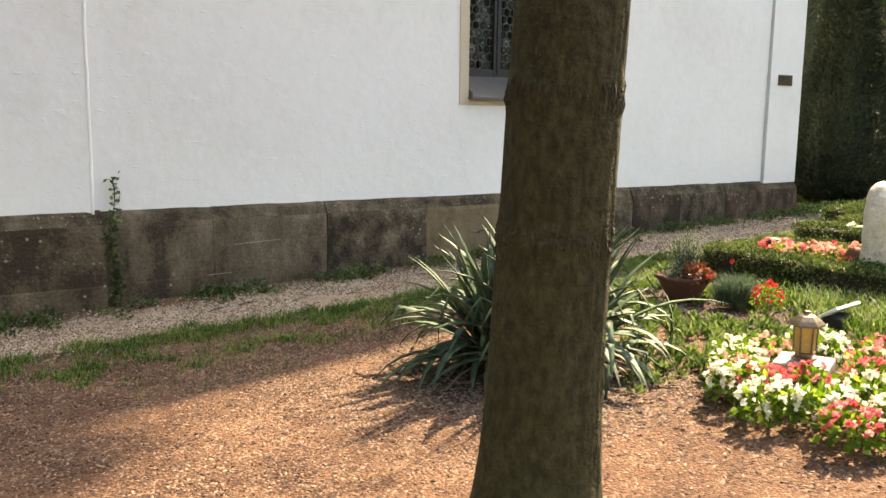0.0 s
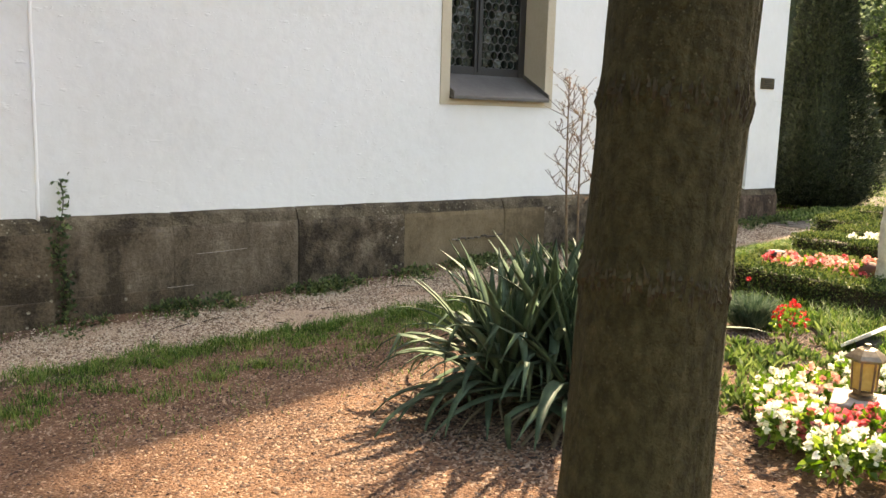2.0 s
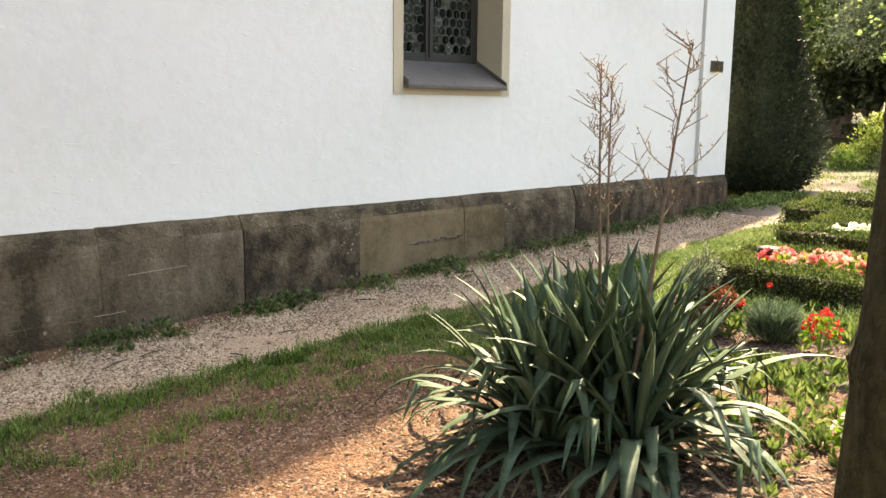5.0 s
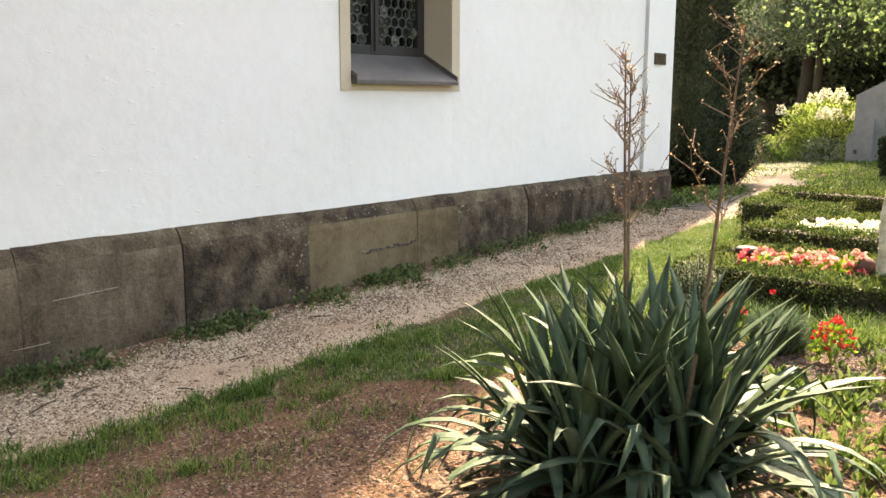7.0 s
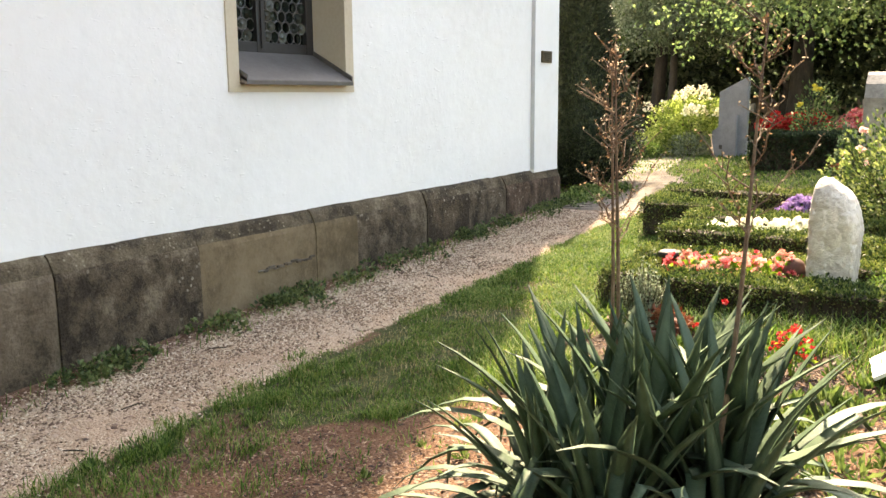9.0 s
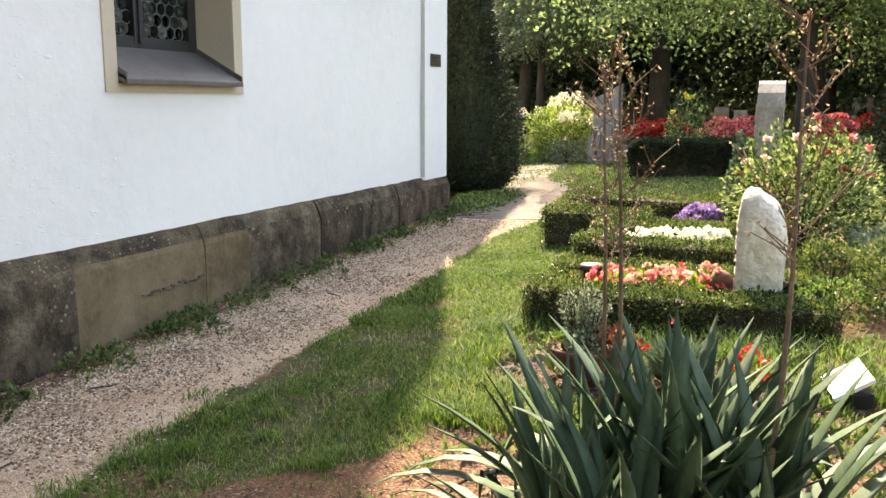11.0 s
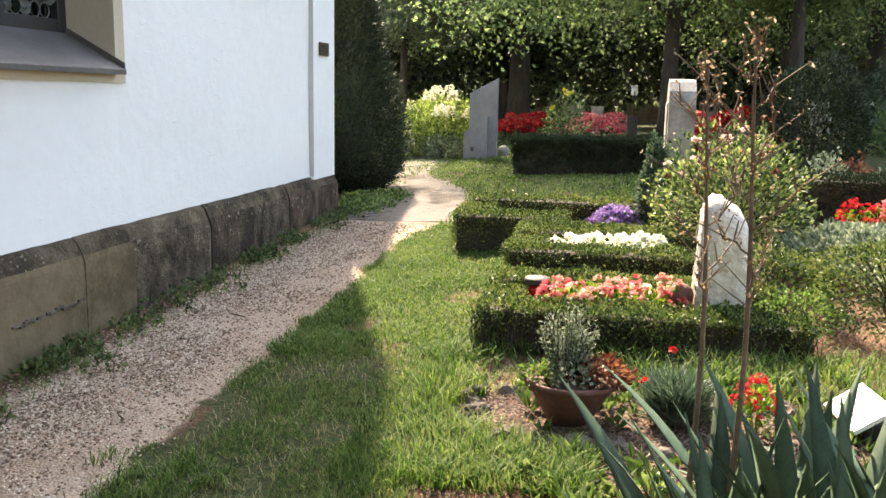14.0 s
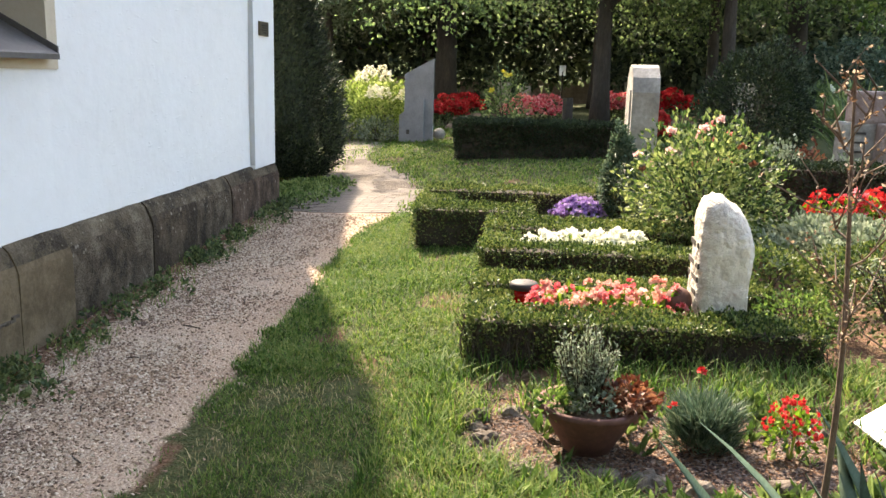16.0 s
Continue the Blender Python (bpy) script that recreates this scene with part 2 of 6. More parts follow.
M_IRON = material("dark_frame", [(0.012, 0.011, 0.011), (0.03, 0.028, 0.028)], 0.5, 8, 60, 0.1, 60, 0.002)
M_LEAD = material("lead_came", [(0.10, 0.10, 0.10), (0.2, 0.2, 0.2)], 0.5, 20, 90, 0.2, 90, 0.002, metal=0.5)
M_ROOF = material("roof_tile", [(0.16, 0.07, 0.045), (0.27, 0.12, 0.07)], 0.85, 3, 20, 0.4, 20, 0.02)
M_BARK = layered("bark", (0.034, 0.0330, 0.0135), (0.057, 0.0540, 0.023), (0.090, 0.0855, 0.042), (0.15, 0.14, 0.085), 34.0, (1.0, 1.0, 0.6), 75, 0.0, 0.045)
M_SCAR = material("scar_bark", [(0.012, 0.010, 0.005), (0.035, 0.03, 0.015), (0.07, 0.06, 0.032)], 0.95, 12, 60, 0.5, 60, 0.01)
M_WOOD_TRUNK = material("far_bark", [(0.014, 0.011, 0.008), (0.036, 0.029, 0.022), (0.075, 0.058, 0.043)], 0.95, 4, 30, 0.8, 20, 0.03, stretch=(1, 1, 0.3))
M_GRASS = leafy("grass_blade", [(0.028, 0.066, 0.013), (0.062, 0.126, 0.025), (0.112, 0.186, 0.042), (0.19, 0.228, 0.075)], 0.38, 0.6, 0.15)
M_DRYGRASS = leafy("dry_grass", [(0.16, 0.14, 0.06), (0.30, 0.26, 0.13), (0.40, 0.34, 0.2)], 0.3)
M_BOX = leafy("box_leaf", [(0.020, 0.040, 0.011), (0.055, 0.096, 0.025), (0.12, 0.172, 0.046), (0.23, 0.26, 0.085)], 0.14, 0.5, 0.25)
# Darker copy of the hedge leaf, with the plants' shade put into its colour.
M_BOXSHADE = leafy("shaded_hedge_leaf", [(0.009, 0.018, 0.008), (0.020, 0.036, 0.013), (0.042, 0.062, 0.022)], 0.08, 0.55)
M_TWIG = material("twig", [(0.022, 0.016, 0.010), (0.065, 0.046, 0.029)], 0.9, 10, 60, 0.4, 50, 0.01)
M_YEW = leafy("conifer_needles", [(0.009, 0.015, 0.009), (0.021, 0.033, 0.017), (0.055, 0.073, 0.035)], 0.1, 0.6)
M_LEAFBRIGHT = leafy("linden_leaf", [(0.046, 0.074, 0.030), (0.088, 0.132, 0.052), (0.18, 0.235, 0.10)], 0.5, 0.5)
M_BIRCHLEAF = leafy("birch_leaf", [(0.10, 0.125, 0.075), (0.18, 0.215, 0.13), (0.32, 0.36, 0.24)], 0.5, 0.5)
M_LEAFDARK = leafy("wood_leaf", [(0.028, 0.046, 0.021), (0.066, 0.098, 0.043), (0.155, 0.20, 0.09)], 0.5, 0.5)
# The shade under the far trees is put into this leaf colour.
M_FARWOOD = leafy("shaded_far_wood_leaf", [(0.018, 0.026, 0.016), (0.046, 0.062, 0.036), (0.115, 0.14, 0.082)], 0.45, 0.55)
M_LEAFLIT = leafy("sunny_leaf", [(0.085, 0.13, 0.03), (0.18, 0.24, 0.065), (0.34, 0.39, 0.15)], 0.5, 0.5)
M_LEAFMID = leafy("shrub_leaf", [(0.04, 0.08, 0.02), (0.085, 0.145, 0.036), (0.16, 0.23, 0.07)], 0.35, 0.55)
M_ROSELEAF = leafy("rose_leaf", [(0.022, 0.044, 0.015), (0.060, 0.100, 0.030), (0.135, 0.188, 0.062), (0.26, 0.30, 0.12)], 0.3, 0.5)
M_HERB = leafy("grey_herb_leaf", [(0.085, 0.115, 0.07), (0.16, 0.20, 0.13), (0.28, 0.32, 0.23)], 0.3)
M_CARNATION = leafy("blue_green_leaf", [(0.03, 0.06, 0.035), (0.07, 0.11, 0.07), (0.13, 0.17, 0.11)], 0.25)
M_BEGLEAF = leafy("begonia_leaf", [(0.05, 0.11, 0.015), (0.11, 0.20, 0.03), (0.24, 0.32, 0.07)], 0.4, 0.35, 0.6)
M_BROWNLEAF = leafy("brown_leaf", [(0.07, 0.025, 0.015), (0.16, 0.06, 0.035), (0.28, 0.14, 0.08)], 0.25)
M_RED = leafy("red_petal", [(0.36, 0.012, 0.016), (0.54, 0.028, 0.032), (0.68, 0.10, 0.085)], 0.35, 0.6)
M_PINK = leafy("pink_petal", [(0.50, 0.045, 0.07), (0.70, 0.13, 0.15), (0.82, 0.38, 0.36)], 0.35, 0.6)
M_CORAL = leafy("coral_petal", [(0.52, 0.12, 0.10), (0.72, 0.33, 0.27), (0.82, 0.62, 0.52)], 0.35, 0.6)
M_WHITE = leafy("white_petal", [(0.66, 0.66, 0.5), (0.8, 0.8, 0.66), (0.86, 0.86, 0.8)], 0.35, 0.6)
M_CREAM = leafy("cream_petal", [(0.66, 0.62, 0.42), (0.80, 0.77, 0.6), (0.84, 0.8, 0.7)], 0.35, 0.6)
M_PALEPINK = leafy("pale_rose_petal", [(0.75, 0.42, 0.4), (0.84, 0.6, 0.55)], 0.35, 0.6)
M_YELLOW = leafy("yellow_petal", [(0.7, 0.58, 0.06), (0.82, 0.74, 0.2)], 0.4, 0.6)
M_PURPLE = leafy("purple_petal", [(0.26, 0.15, 0.38), (0.42, 0.29, 0.55), (0.58, 0.46, 0.68)], 0.3, 0.6)
M_YUCCA = material("yucca_leaf", [(0.023, 0.043, 0.025), (0.042, 0.073, 0.042), (0.066, 0.105, 0.063), (0.092, 0.137, 0.088)], 0.55, 1.2, 60, 0.25, 90, 0.004, obrandom=0.4, spec=0.2, translucent=0.08, stretch=(12, 1, 1))
M_YUCCADEAD = material("dead_leaf", [(0.06, 0.042, 0.024), (0.13, 0.098, 0.058), (0.22, 0.18, 0.11)], 0.8, 3, 50, 0.3, 60, 0.004, obrandom=0.4, stretch=(10, 1, 1))
M_STALK = material("dry_stalk", [(0.055, 0.034, 0.022), (0.125, 0.082, 0.052), (0.23, 0.17, 0.105)], 0.8, 12, 60, 0.4, 60, 0.004)
M_BUD = leafy("dry_bud", [(0.10, 0.055, 0.032), (0.24, 0.16, 0.10), (0.46, 0.37, 0.27)], 0.3, 0.7)
M_TERRA = material("terracotta", [(0.070, 0.028, 0.020), (0.118, 0.048, 0.034), (0.18, 0.085, 0.062)], 0.8, 5, 40, 0.2, 50, 0.004)
M_SOIL = material("soil", [(0.05, 0.032, 0.02), (0.11, 0.07, 0.045), (0.17, 0.11, 0.07)], 0.95, 8, 60, 0.8, 60, 0.02)
M_ROCK = material("border_rock", [(0.04, 0.031, 0.022), (0.095, 0.075, 0.056), (0.19, 0.155, 0.12)], 0.95, 8, 50, 0.8, 30, 0.02, obrandom=0.3)
M_LIMESTONE = material("pale_limestone", [(0.36, 0.32, 0.265), (0.57, 0.525, 0.45), (0.74, 0.70, 0.62)], 0.9, 4, 26, 1.0, 22, 0.03)
M_GREYSTONE = material("grey_stone", [(0.13, 0.135, 0.14), (0.20, 0.205, 0.21), (0.25, 0.255, 0.26)], 0.75, 3, 50, 0.2, 60, 0.004)
M_OLDSTONE = material("weathered_stone", [(0.15, 0.136, 0.115), (0.265, 0.245, 0.21), (0.42, 0.395, 0.35)], 0.9, 5, 30, 0.5, 30, 0.01)
M_BROWNSTONE = material("brown_stone", [(0.12, 0.08, 0.065), (0.22, 0.16, 0.135), (0.34, 0.28, 0.25)], 0.85, 5, 30, 0.4, 30, 0.01)
M_BRONZE = material("bronze", [(0.08, 0.06, 0.04), (0.17, 0.135, 0.095), (0.28, 0.23, 0.17)], 0.42, 12, 60, 0.2, 60, 0.002, metal=0.8)
M_LETTER = material("dark_letters", [(0.03, 0.025, 0.02), (0.07, 0.06, 0.05)], 0.7, 10, 60, 0)
M_BLACK = material("black_plastic", [(0.010, 0.009, 0.009), (0.025, 0.022, 0.02)], 0.7, 8, 50, 0)
M_PAPER = material("white_slab", [(0.62, 0.61, 0.58), (0.76, 0.76, 0.74), (0.8, 0.8, 0.79)], 0.6, 4, 40, 0.15, 30, 0.004)
M_REDGLASS = material("red_glass", [(0.30, 0.01, 0.008), (0.42, 0.02, 0.012)], 0.12, 6, 50, 0, translucent=0.4)
M_AMBER = material("amber_glass", [(0.36, 0.26, 0.09), (0.55, 0.43, 0.18)], 0.25, 6, 50, 0.2, 60, 0.003, translucent=0.35)
M_BLOCK = material("pale_block", [(0.26, 0.215, 0.18), (0.38, 0.325, 0.28)], 0.8, 6, 50, 0.2, 50, 0.004)
M_PEBBLE = material("pebble", [(0.130, 0.080, 0.051), (0.245, 0.162, 0.106), (0.365, 0.257, 0.174), (0.57, 0.465, 0.35)], 0.9, 3, 40, 0.2, 60, 0.003, island=1.0)
M_CHIP = material("bark_chip", [(0.033, 0.015, 0.009), (0.097, 0.050, 0.030), (0.168, 0.096, 0.060), (0.27, 0.18, 0.122)], 0.9, 3, 40, 0.2, 60, 0.003, island=0.95)
M_LITTER = material("litter", [(0.095, 0.055, 0.037), (0.17, 0.103, 0.071), (0.26, 0.17, 0.122), (0.36, 0.26, 0.195)], 0.9, 3, 40, 0.2, 60, 0.003, island=0.95)
M_BEDCHIP = material("bed_chip", [(0.032, 0.020, 0.015), (0.070, 0.044, 0.033), (0.115, 0.077, 0.059), (0.19, 0.14, 0.11)], 0.95, 3, 40, 0.2, 60, 0.003, island=0.95)
M_PAVER = material("paver", [(0.092, 0.074, 0.058), (0.125, 0.101, 0.080), (0.16, 0.132, 0.106)], 0.9, 2, 50, 0.4, 50, 0.004, obrandom=0.15)


def glass():
    m = bpy.data.materials.new("crown_glass")
    m.use_nodes = True
    nd, ln = m.node_tree.nodes, m.node_tree.links
    bs = nd["Principled BSDF"]
    bs.inputs["Roughness"].default_value, bs.inputs["IOR"].default_value = 0.06, 1.5
    info, ramp = nd.new("ShaderNodeObjectInfo"), nd.new("ShaderNodeValToRGB")
    ln.new(info.outputs["Random"], ramp.inputs[0])
    ramp.color_ramp.elements[0].color, ramp.color_ramp.elements[1].color = (0.01, 0.016, 0.013, 1), (0.035, 0.045, 0.035, 1)
    ln.new(ramp.outputs[0], bs.inputs["Base Color"])
    n, b = nd.new("ShaderNodeTexNoise"), nd.new("ShaderNodeBump")
    n.inputs["Scale"].default_value = 30
    b.inputs["Strength"].default_value, b.inputs["Distance"].default_value = 0.3, 0.006
    ln.new(n.outputs["Fac"], b.inputs["Height"])
    ln.new(b.outputs[0], bs.inputs["Normal"])
    return m


M_GLASS = glass()


def ground_material():
    """Soil with needles and bark, gravel, turf and paving bed, blended by the cover attribute and broken up by noise."""
    m = bpy.data.materials.new("ground_cover")
    m.use_nodes = True
    nd, ln = m.node_tree.nodes, m.node_tree.links
    bs = nd["Principled BSDF"]
    bs.inputs["Roughness"].default_value = 0.95
    bs.inputs["Specular IOR Level"].default_value = 0.2
    tc = nd.new("ShaderNodeTexCoord")

    def noise_tex(scale, detail=5, rough=0.6):
        t = nd.new("ShaderNodeTexNoise")
        t.inputs["Scale"].default_value, t.inputs["Detail"].default_value, t.inputs["Roughness"].default_value = scale, detail, rough
        ln.new(tc.outputs["Object"], t.inputs["Vector"])
        return t.outputs["Fac"]

    def ramp(src, *stops):
        r = nd.new("ShaderNodeValToRGB")
        ln.new(src, r.inputs[0])
        while len(r.color_ramp.elements) < len(stops):
            r.color_ramp.elements.new(0.5)
        for e, (p, c) in zip(r.color_ramp.elements, stops):
            e.position, e.color = p, (*c, 1)
        return r.outputs[0]

    def speckle(scale):
        v = nd.new("ShaderNodeTexVoronoi")
        v.inputs["Scale"].default_value = scale
        ln.new(tc.outputs["Object"], v.inputs["Vector"])
        s = nd.new("ShaderNodeSeparateColor")
        ln.new(v.outputs["Color"], s.inputs[0])
        return s.outputs[0], v.outputs["Distance"]

    def mixed(fac, a, b, mode="MIX"):
        x = nd.new("ShaderNodeMix")
        x.data_type, x.blend_type = "RGBA", mode
        if isinstance(fac, float):
            x.inputs[0].default_value = fac
        else:
            ln.new(fac, x.inputs[0])
        ln.new(a, x.inputs[6])
        ln.new(b, x.inputs[7])
        return x.outputs[2]

    grain, bumps = speckle(75)
    fine, _ = speckle(170)
    soil = ramp(grain, (0.0, (0.036, 0.017, 0.011)), (0.45, (0.102, 0.054, 0.033)), (0.8, (0.163, 0.093, 0.059)), (1.0, (0.29, 0.195, 0.135)))
    soil = mixed(0.55, soil, ramp(noise_tex(3.0), (0.3, (0.062, 0.029, 0.016)), (0.7, (0.215, 0.115, 0.066))))
    gravel = ramp(fine, (0.0, (0.16, 0.104, 0.07)), (0.5, (0.39, 0.28, 0.195)), (0.9, (0.52, 0.405, 0.305)), (1.0, (0.68, 0.59, 0.48)))
    gravel = mixed(0.5, gravel, ramp(noise_tex(1.7), (0.34, (0.27, 0.16, 0.098)), (0.52, (0.42, 0.295, 0.205)), (0.68, (0.50, 0.385, 0.285))))
    turf = ramp(noise_tex(28), (0.3, (0.022, 0.030, 0.009)), (0.5, (0.048, 0.060, 0.018)), (0.75, (0.125, 0.095, 0.05)))
    bed = ramp(noise_tex(40), (0.3, (0.09, 0.074, 0.058)), (0.7, (0.17, 0.142, 0.115)))
    at = nd.new("ShaderNodeAttribute")
    at.attribute_name = "cover"
    sp = nd.new("ShaderNodeSeparateColor")
    ln.new(at.outputs["Color"], sp.inputs[0])

    def edge(channel, scale):
        a, b = nd.new("ShaderNodeMath"), nd.new("ShaderNodeMapRange")
        a.operation = "ADD"
        ln.new(sp.outputs[channel], a.inputs[0])
        ln.new(noise_tex(scale, 6, 0.7), a.inputs[1])
        b.inputs[1].default_value, b.inputs[2].default_value = 0.85, 1.12
        ln.new(a.outputs[0], b.inputs[0])
        return b.outputs[0]

    col = mixed(edge(0, 5), soil, gravel)
    col = mixed(edge(1, 7), col, turf)
    col = mixed(edge(2, 9), col, bed)
    ln.new(col, bs.inputs["Base Color"])
    h, bp = nd.new("ShaderNodeMath"), nd.new("ShaderNodeBump")
    h.operation = "SUBTRACT"
    ln.new(noise_tex(45, 6, 0.7), h.inputs[0])
    ln.new(bumps, h.inputs[1])
    bp.inputs["Strength"].default_value, bp.inputs["Distance"].default_value = 0.8, 0.012
    ln.new(h.outputs[0], bp.inputs["Height"])
    ln.new(bp.outputs[0], bs.inputs["Normal"])
    return m


# ---- ground ----
def smooth_step(v, a, b):
    t = np.clip((np.asarray(v, float) - a) / (b - a), 0, 1)
    return t * t * (3 - 2 * t)


def path_low(x):
    """The path's edge on the lawn side."""
    return 5.69 + 0.025 * np.sin(x * 1.7) + 0.02 * np.sin(x * 4.3 + 1) + 0.02 * np.sin(x * 13.7 + 0.6) + 0.015 * np.sin(x * 23.1) - 0.25 * smooth_step(x, 8.6, 9.6)


def covers(x, y):
    """How far gravel, turf and paving bed cover the soil at a place."""
    x, y = np.asarray(x, float), np.asarray(y, float)
    gravel = smooth_step(y, path_low(x) - 0.12, path_low(x) + 0.1) * (1 - smooth_step(y, 6.45, 6.8)) * (1 - smooth_step(x, 9.3, 9.6)) * (0.72 + 0.28 * smooth_step(x, 1.5, 4.0))
    low = 5.42 - 0.98 * smooth_step(x, 2.7, 4.3) + 0.06 * np.sin(3.1 * x) + 0.04 * np.sin(7.7 * x + 1)
    turf = smooth_step(y, low - 0.12, low + 0.12) * (1 - smooth_step(y, path_low(x) - 0.06, path_low(x) + 0.1))
    turf = np.maximum(turf, smooth_step(y, 6.6, 6.8) * 0.3 * (1 - smooth_step(x, 10.2, 11)))
    turf = np.where((x > 5.2) & (y < 4.6) & (y > 2.2), 0.35, turf)
    turf = np.maximum(turf, smooth_step(x, 9.0, 9.6) * (1 - smooth_step(y, pave_centre(x) - 0.62, pave_centre(x) - 0.45)))
    turf = np.maximum(turf, smooth_step(x, 13.3, 13.9))
    turf = np.maximum(turf * (1 - 0.5 * smooth_step(1.0 - np.hypot((x - 10.4) / 1.3, (y - 6.6) / 0.6), 0, 0.3)), 0.55 * smooth_step(x, 9.8, 10.1) * smooth_step(y, 6.6, 6.75))
    turf = turf * (0.5 + 0.5 * smooth_step(x, 2.2, 3.8))
    spots = np.sin(2.7 * x + 1.3 * np.sin(2.1 * y)) * np.sin(3.9 * y + 1.1 * np.sin(1.7 * x)) + 0.5 * np.sin(6.1 * x + 2) * np.sin(7.3 * y)
    turf = turf * (1 - 0.55 * smooth_step(spots, 0.55, 0.95))
    paved = pave_mask(x, y)
    return gravel, turf * (1 - 0.3 * paved), paved * (1 - 0.8 * smooth_step(turf, 0.3, 0.9))


def pave_centre(x):
    return 6.1 + 0.55 * smooth_step(x, 10.6, 14.2) * 2.2


def pave_mask(x, y):
    c = pave_centre(x)
    return smooth_step(x, 9.4, 9.55) * (1 - smooth_step(x, 30, 31)) * (1 - smooth_step(np.abs(y - c), 0.55, 0.68))


def axis(lo, hi, step, far):
    mid = np.arange(lo, hi, step)
    grow = np.cumsum(step * 1.32 ** np.arange(1, 60))
    grow = grow[grow < far]
    return np.concatenate([(lo - grow)[::-1], mid, mid[-1] + grow])


gx, gy = axis(-2.5, 17.0, 0.07, 600), axis(0.2, 8.2, 0.07, 600)
GX, GY = np.meshgrid(gx, gy, indexing="ij")
def wobble(x, y):
    """Small unevenness of the ground near the walk."""
    return np.array([noise.noise((u * 1.6, v * 1.6, 0.3)) * 0.012 + noise.noise((u * 6, v * 6, 5.3)) * 0.006 for u, v in zip(x, y)])


GZ = gz(GX, GY)
near = (np.abs(GX - 7) < 12) & (np.abs(GY - 4) < 6)
GZ[near] += wobble(GX[near], GY[near])
ni, nj = GX.shape
k = np.arange(ni * nj).reshape(ni, nj)
ground_geo = Geo().add(np.stack([GX, GY, GZ], -1).reshape(-1, 3), np.stack([k[:-1, :-1], k[1:, :-1], k[1:, 1:], k[:-1, 1:]], -1).reshape(-1, 4).tolist())
ground = part("ground", ground_geo, ground_material(), smooth=True)
tagged(ground, "brown soil, gravel and turf rising gently beside the church", "ground", kind="structure")
cg, ct, cp = covers(GX, GY)
attr = ground.data.color_attributes.new("cover", "FLOAT_COLOR", "POINT")
attr.data.foreach_set("color", np.stack([cg, ct, cp, np.ones_like(cg)], -1).astype(np.float32).reshape(-1))

# ---- church ----
WALL_Y, END_X, WEST_X, HIGH = 6.885, 9.90, -14.0, 4.85
WIN_X0, WIN_X1, WIN_Z0, WIN_Z1, GLASS_Y = 4.815, 5.975, 1.66, 4.6, 7.22


def grid_wall(x0, x1, z0, z1, y, step=0.14):
    """A plaster face with hand-laid unevenness."""
    xs, zs = np.linspace(x0, x1, max(2, int((x1 - x0) / step))), np.linspace(z0, z1, max(2, int((z1 - z0) / step)))
    X, Z = np.meshgrid(xs, zs, indexing="ij")
    d = np.array([noise.noise((a * 0.9, b * 0.9, 2.0)) * 0.010 + noise.noise((a * 3.3, b * 3.3, 8.0)) * 0.004 for a, b in zip(X.ravel(), Z.ravel())]).reshape(X.shape)
    rim = np.minimum.reduce([X - x0, x1 - X, Z - z0, z1 - Z])
    Y = y + d * np.clip(rim / 0.3, 0, 1)
    i = np.arange(X.size).reshape(X.shape)
    return np.stack([X, Y, Z], -1).reshape(-1, 3), np.stack([i[:-1, :-1], i[1:, :-1], i[1:, 1:], i[:-1, 1:]], -1).reshape(-1, 4).tolist()


wall_geo = Geo()
for x0, x1, z0, z1 in ((WEST_X, WIN_X0, 0.70, HIGH), (WIN_X1, END_X - 0.01, 0.70, HIGH), (WIN_X0, WIN_X1, 0.70, WIN_Z0), (WIN_X0, WIN_X1, WIN_Z1, HIGH)):
    wall_geo.add(*grid_wall(x0, x1, z0, z1, WALL_Y, 0.14 if z1 < HIGH or x0 > 0 else 0.18))
    wall_geo.box(x0, x1, WALL_Y + 0.03, WALL_Y + 0.62, z0, z1)
wall_south = tagged(part("wall_south", wall_geo, M_PLASTER, smooth=False), "white roughcast plaster church wall with a deep window opening", "wall", kind="structure")
for p in wall_south.data.polygons:
    p.use_smooth = True
for name, box in (("wall_east", (END_X - 0.6, END_X - 0.004, WALL_Y + 0.63, 18, -0.3, HIGH)), ("wall_north", (WEST_X, END_X, 18, 18.6, -0.3, HIGH)), ("wall_west", (WEST_X - 0.6, WEST_X, WALL_Y + 0.62, 18, -0.3, HIGH))):
    tagged(part(name, Geo().box(*box), M_PLASTER), "white plastered outer wall of the church", "wall", kind="structure")
# Unseen roof; insets and heights are set to shape the shadow edge.
roof = Geo()
RINGS = ((-0.06, HIGH), (-0.06, HIGH + 0.08), (0.30, HIGH + 2.75), (0.78, HIGH + 5.0), (4.8, HIGH + 7.4))
for inset, z in RINGS:
    roof.add([(WEST_X - 0.6 + inset, WALL_Y + inset, z), (END_X - inset, WALL_Y + inset, z), (END_X - inset, 18.6 - inset, z), (WEST_X - 0.6 + inset, 18.6 - inset, z)], [])
roof.f = [(4 * i + j, 4 * i + (j + 1) % 4, 4 * i + 4 + (j + 1) % 4, 4 * i + 4 + j) for i in range(len(RINGS) - 1) for j in range(4)]
roof.f += [(3, 2, 1, 0), tuple(4 * len(RINGS) - 4 + j for j in range(4))]
tagged(part("roof", roof, M_ROOF), "unseen tiled mansard roof, shaped to cast the church's shadow edge", "roof", kind="structure")

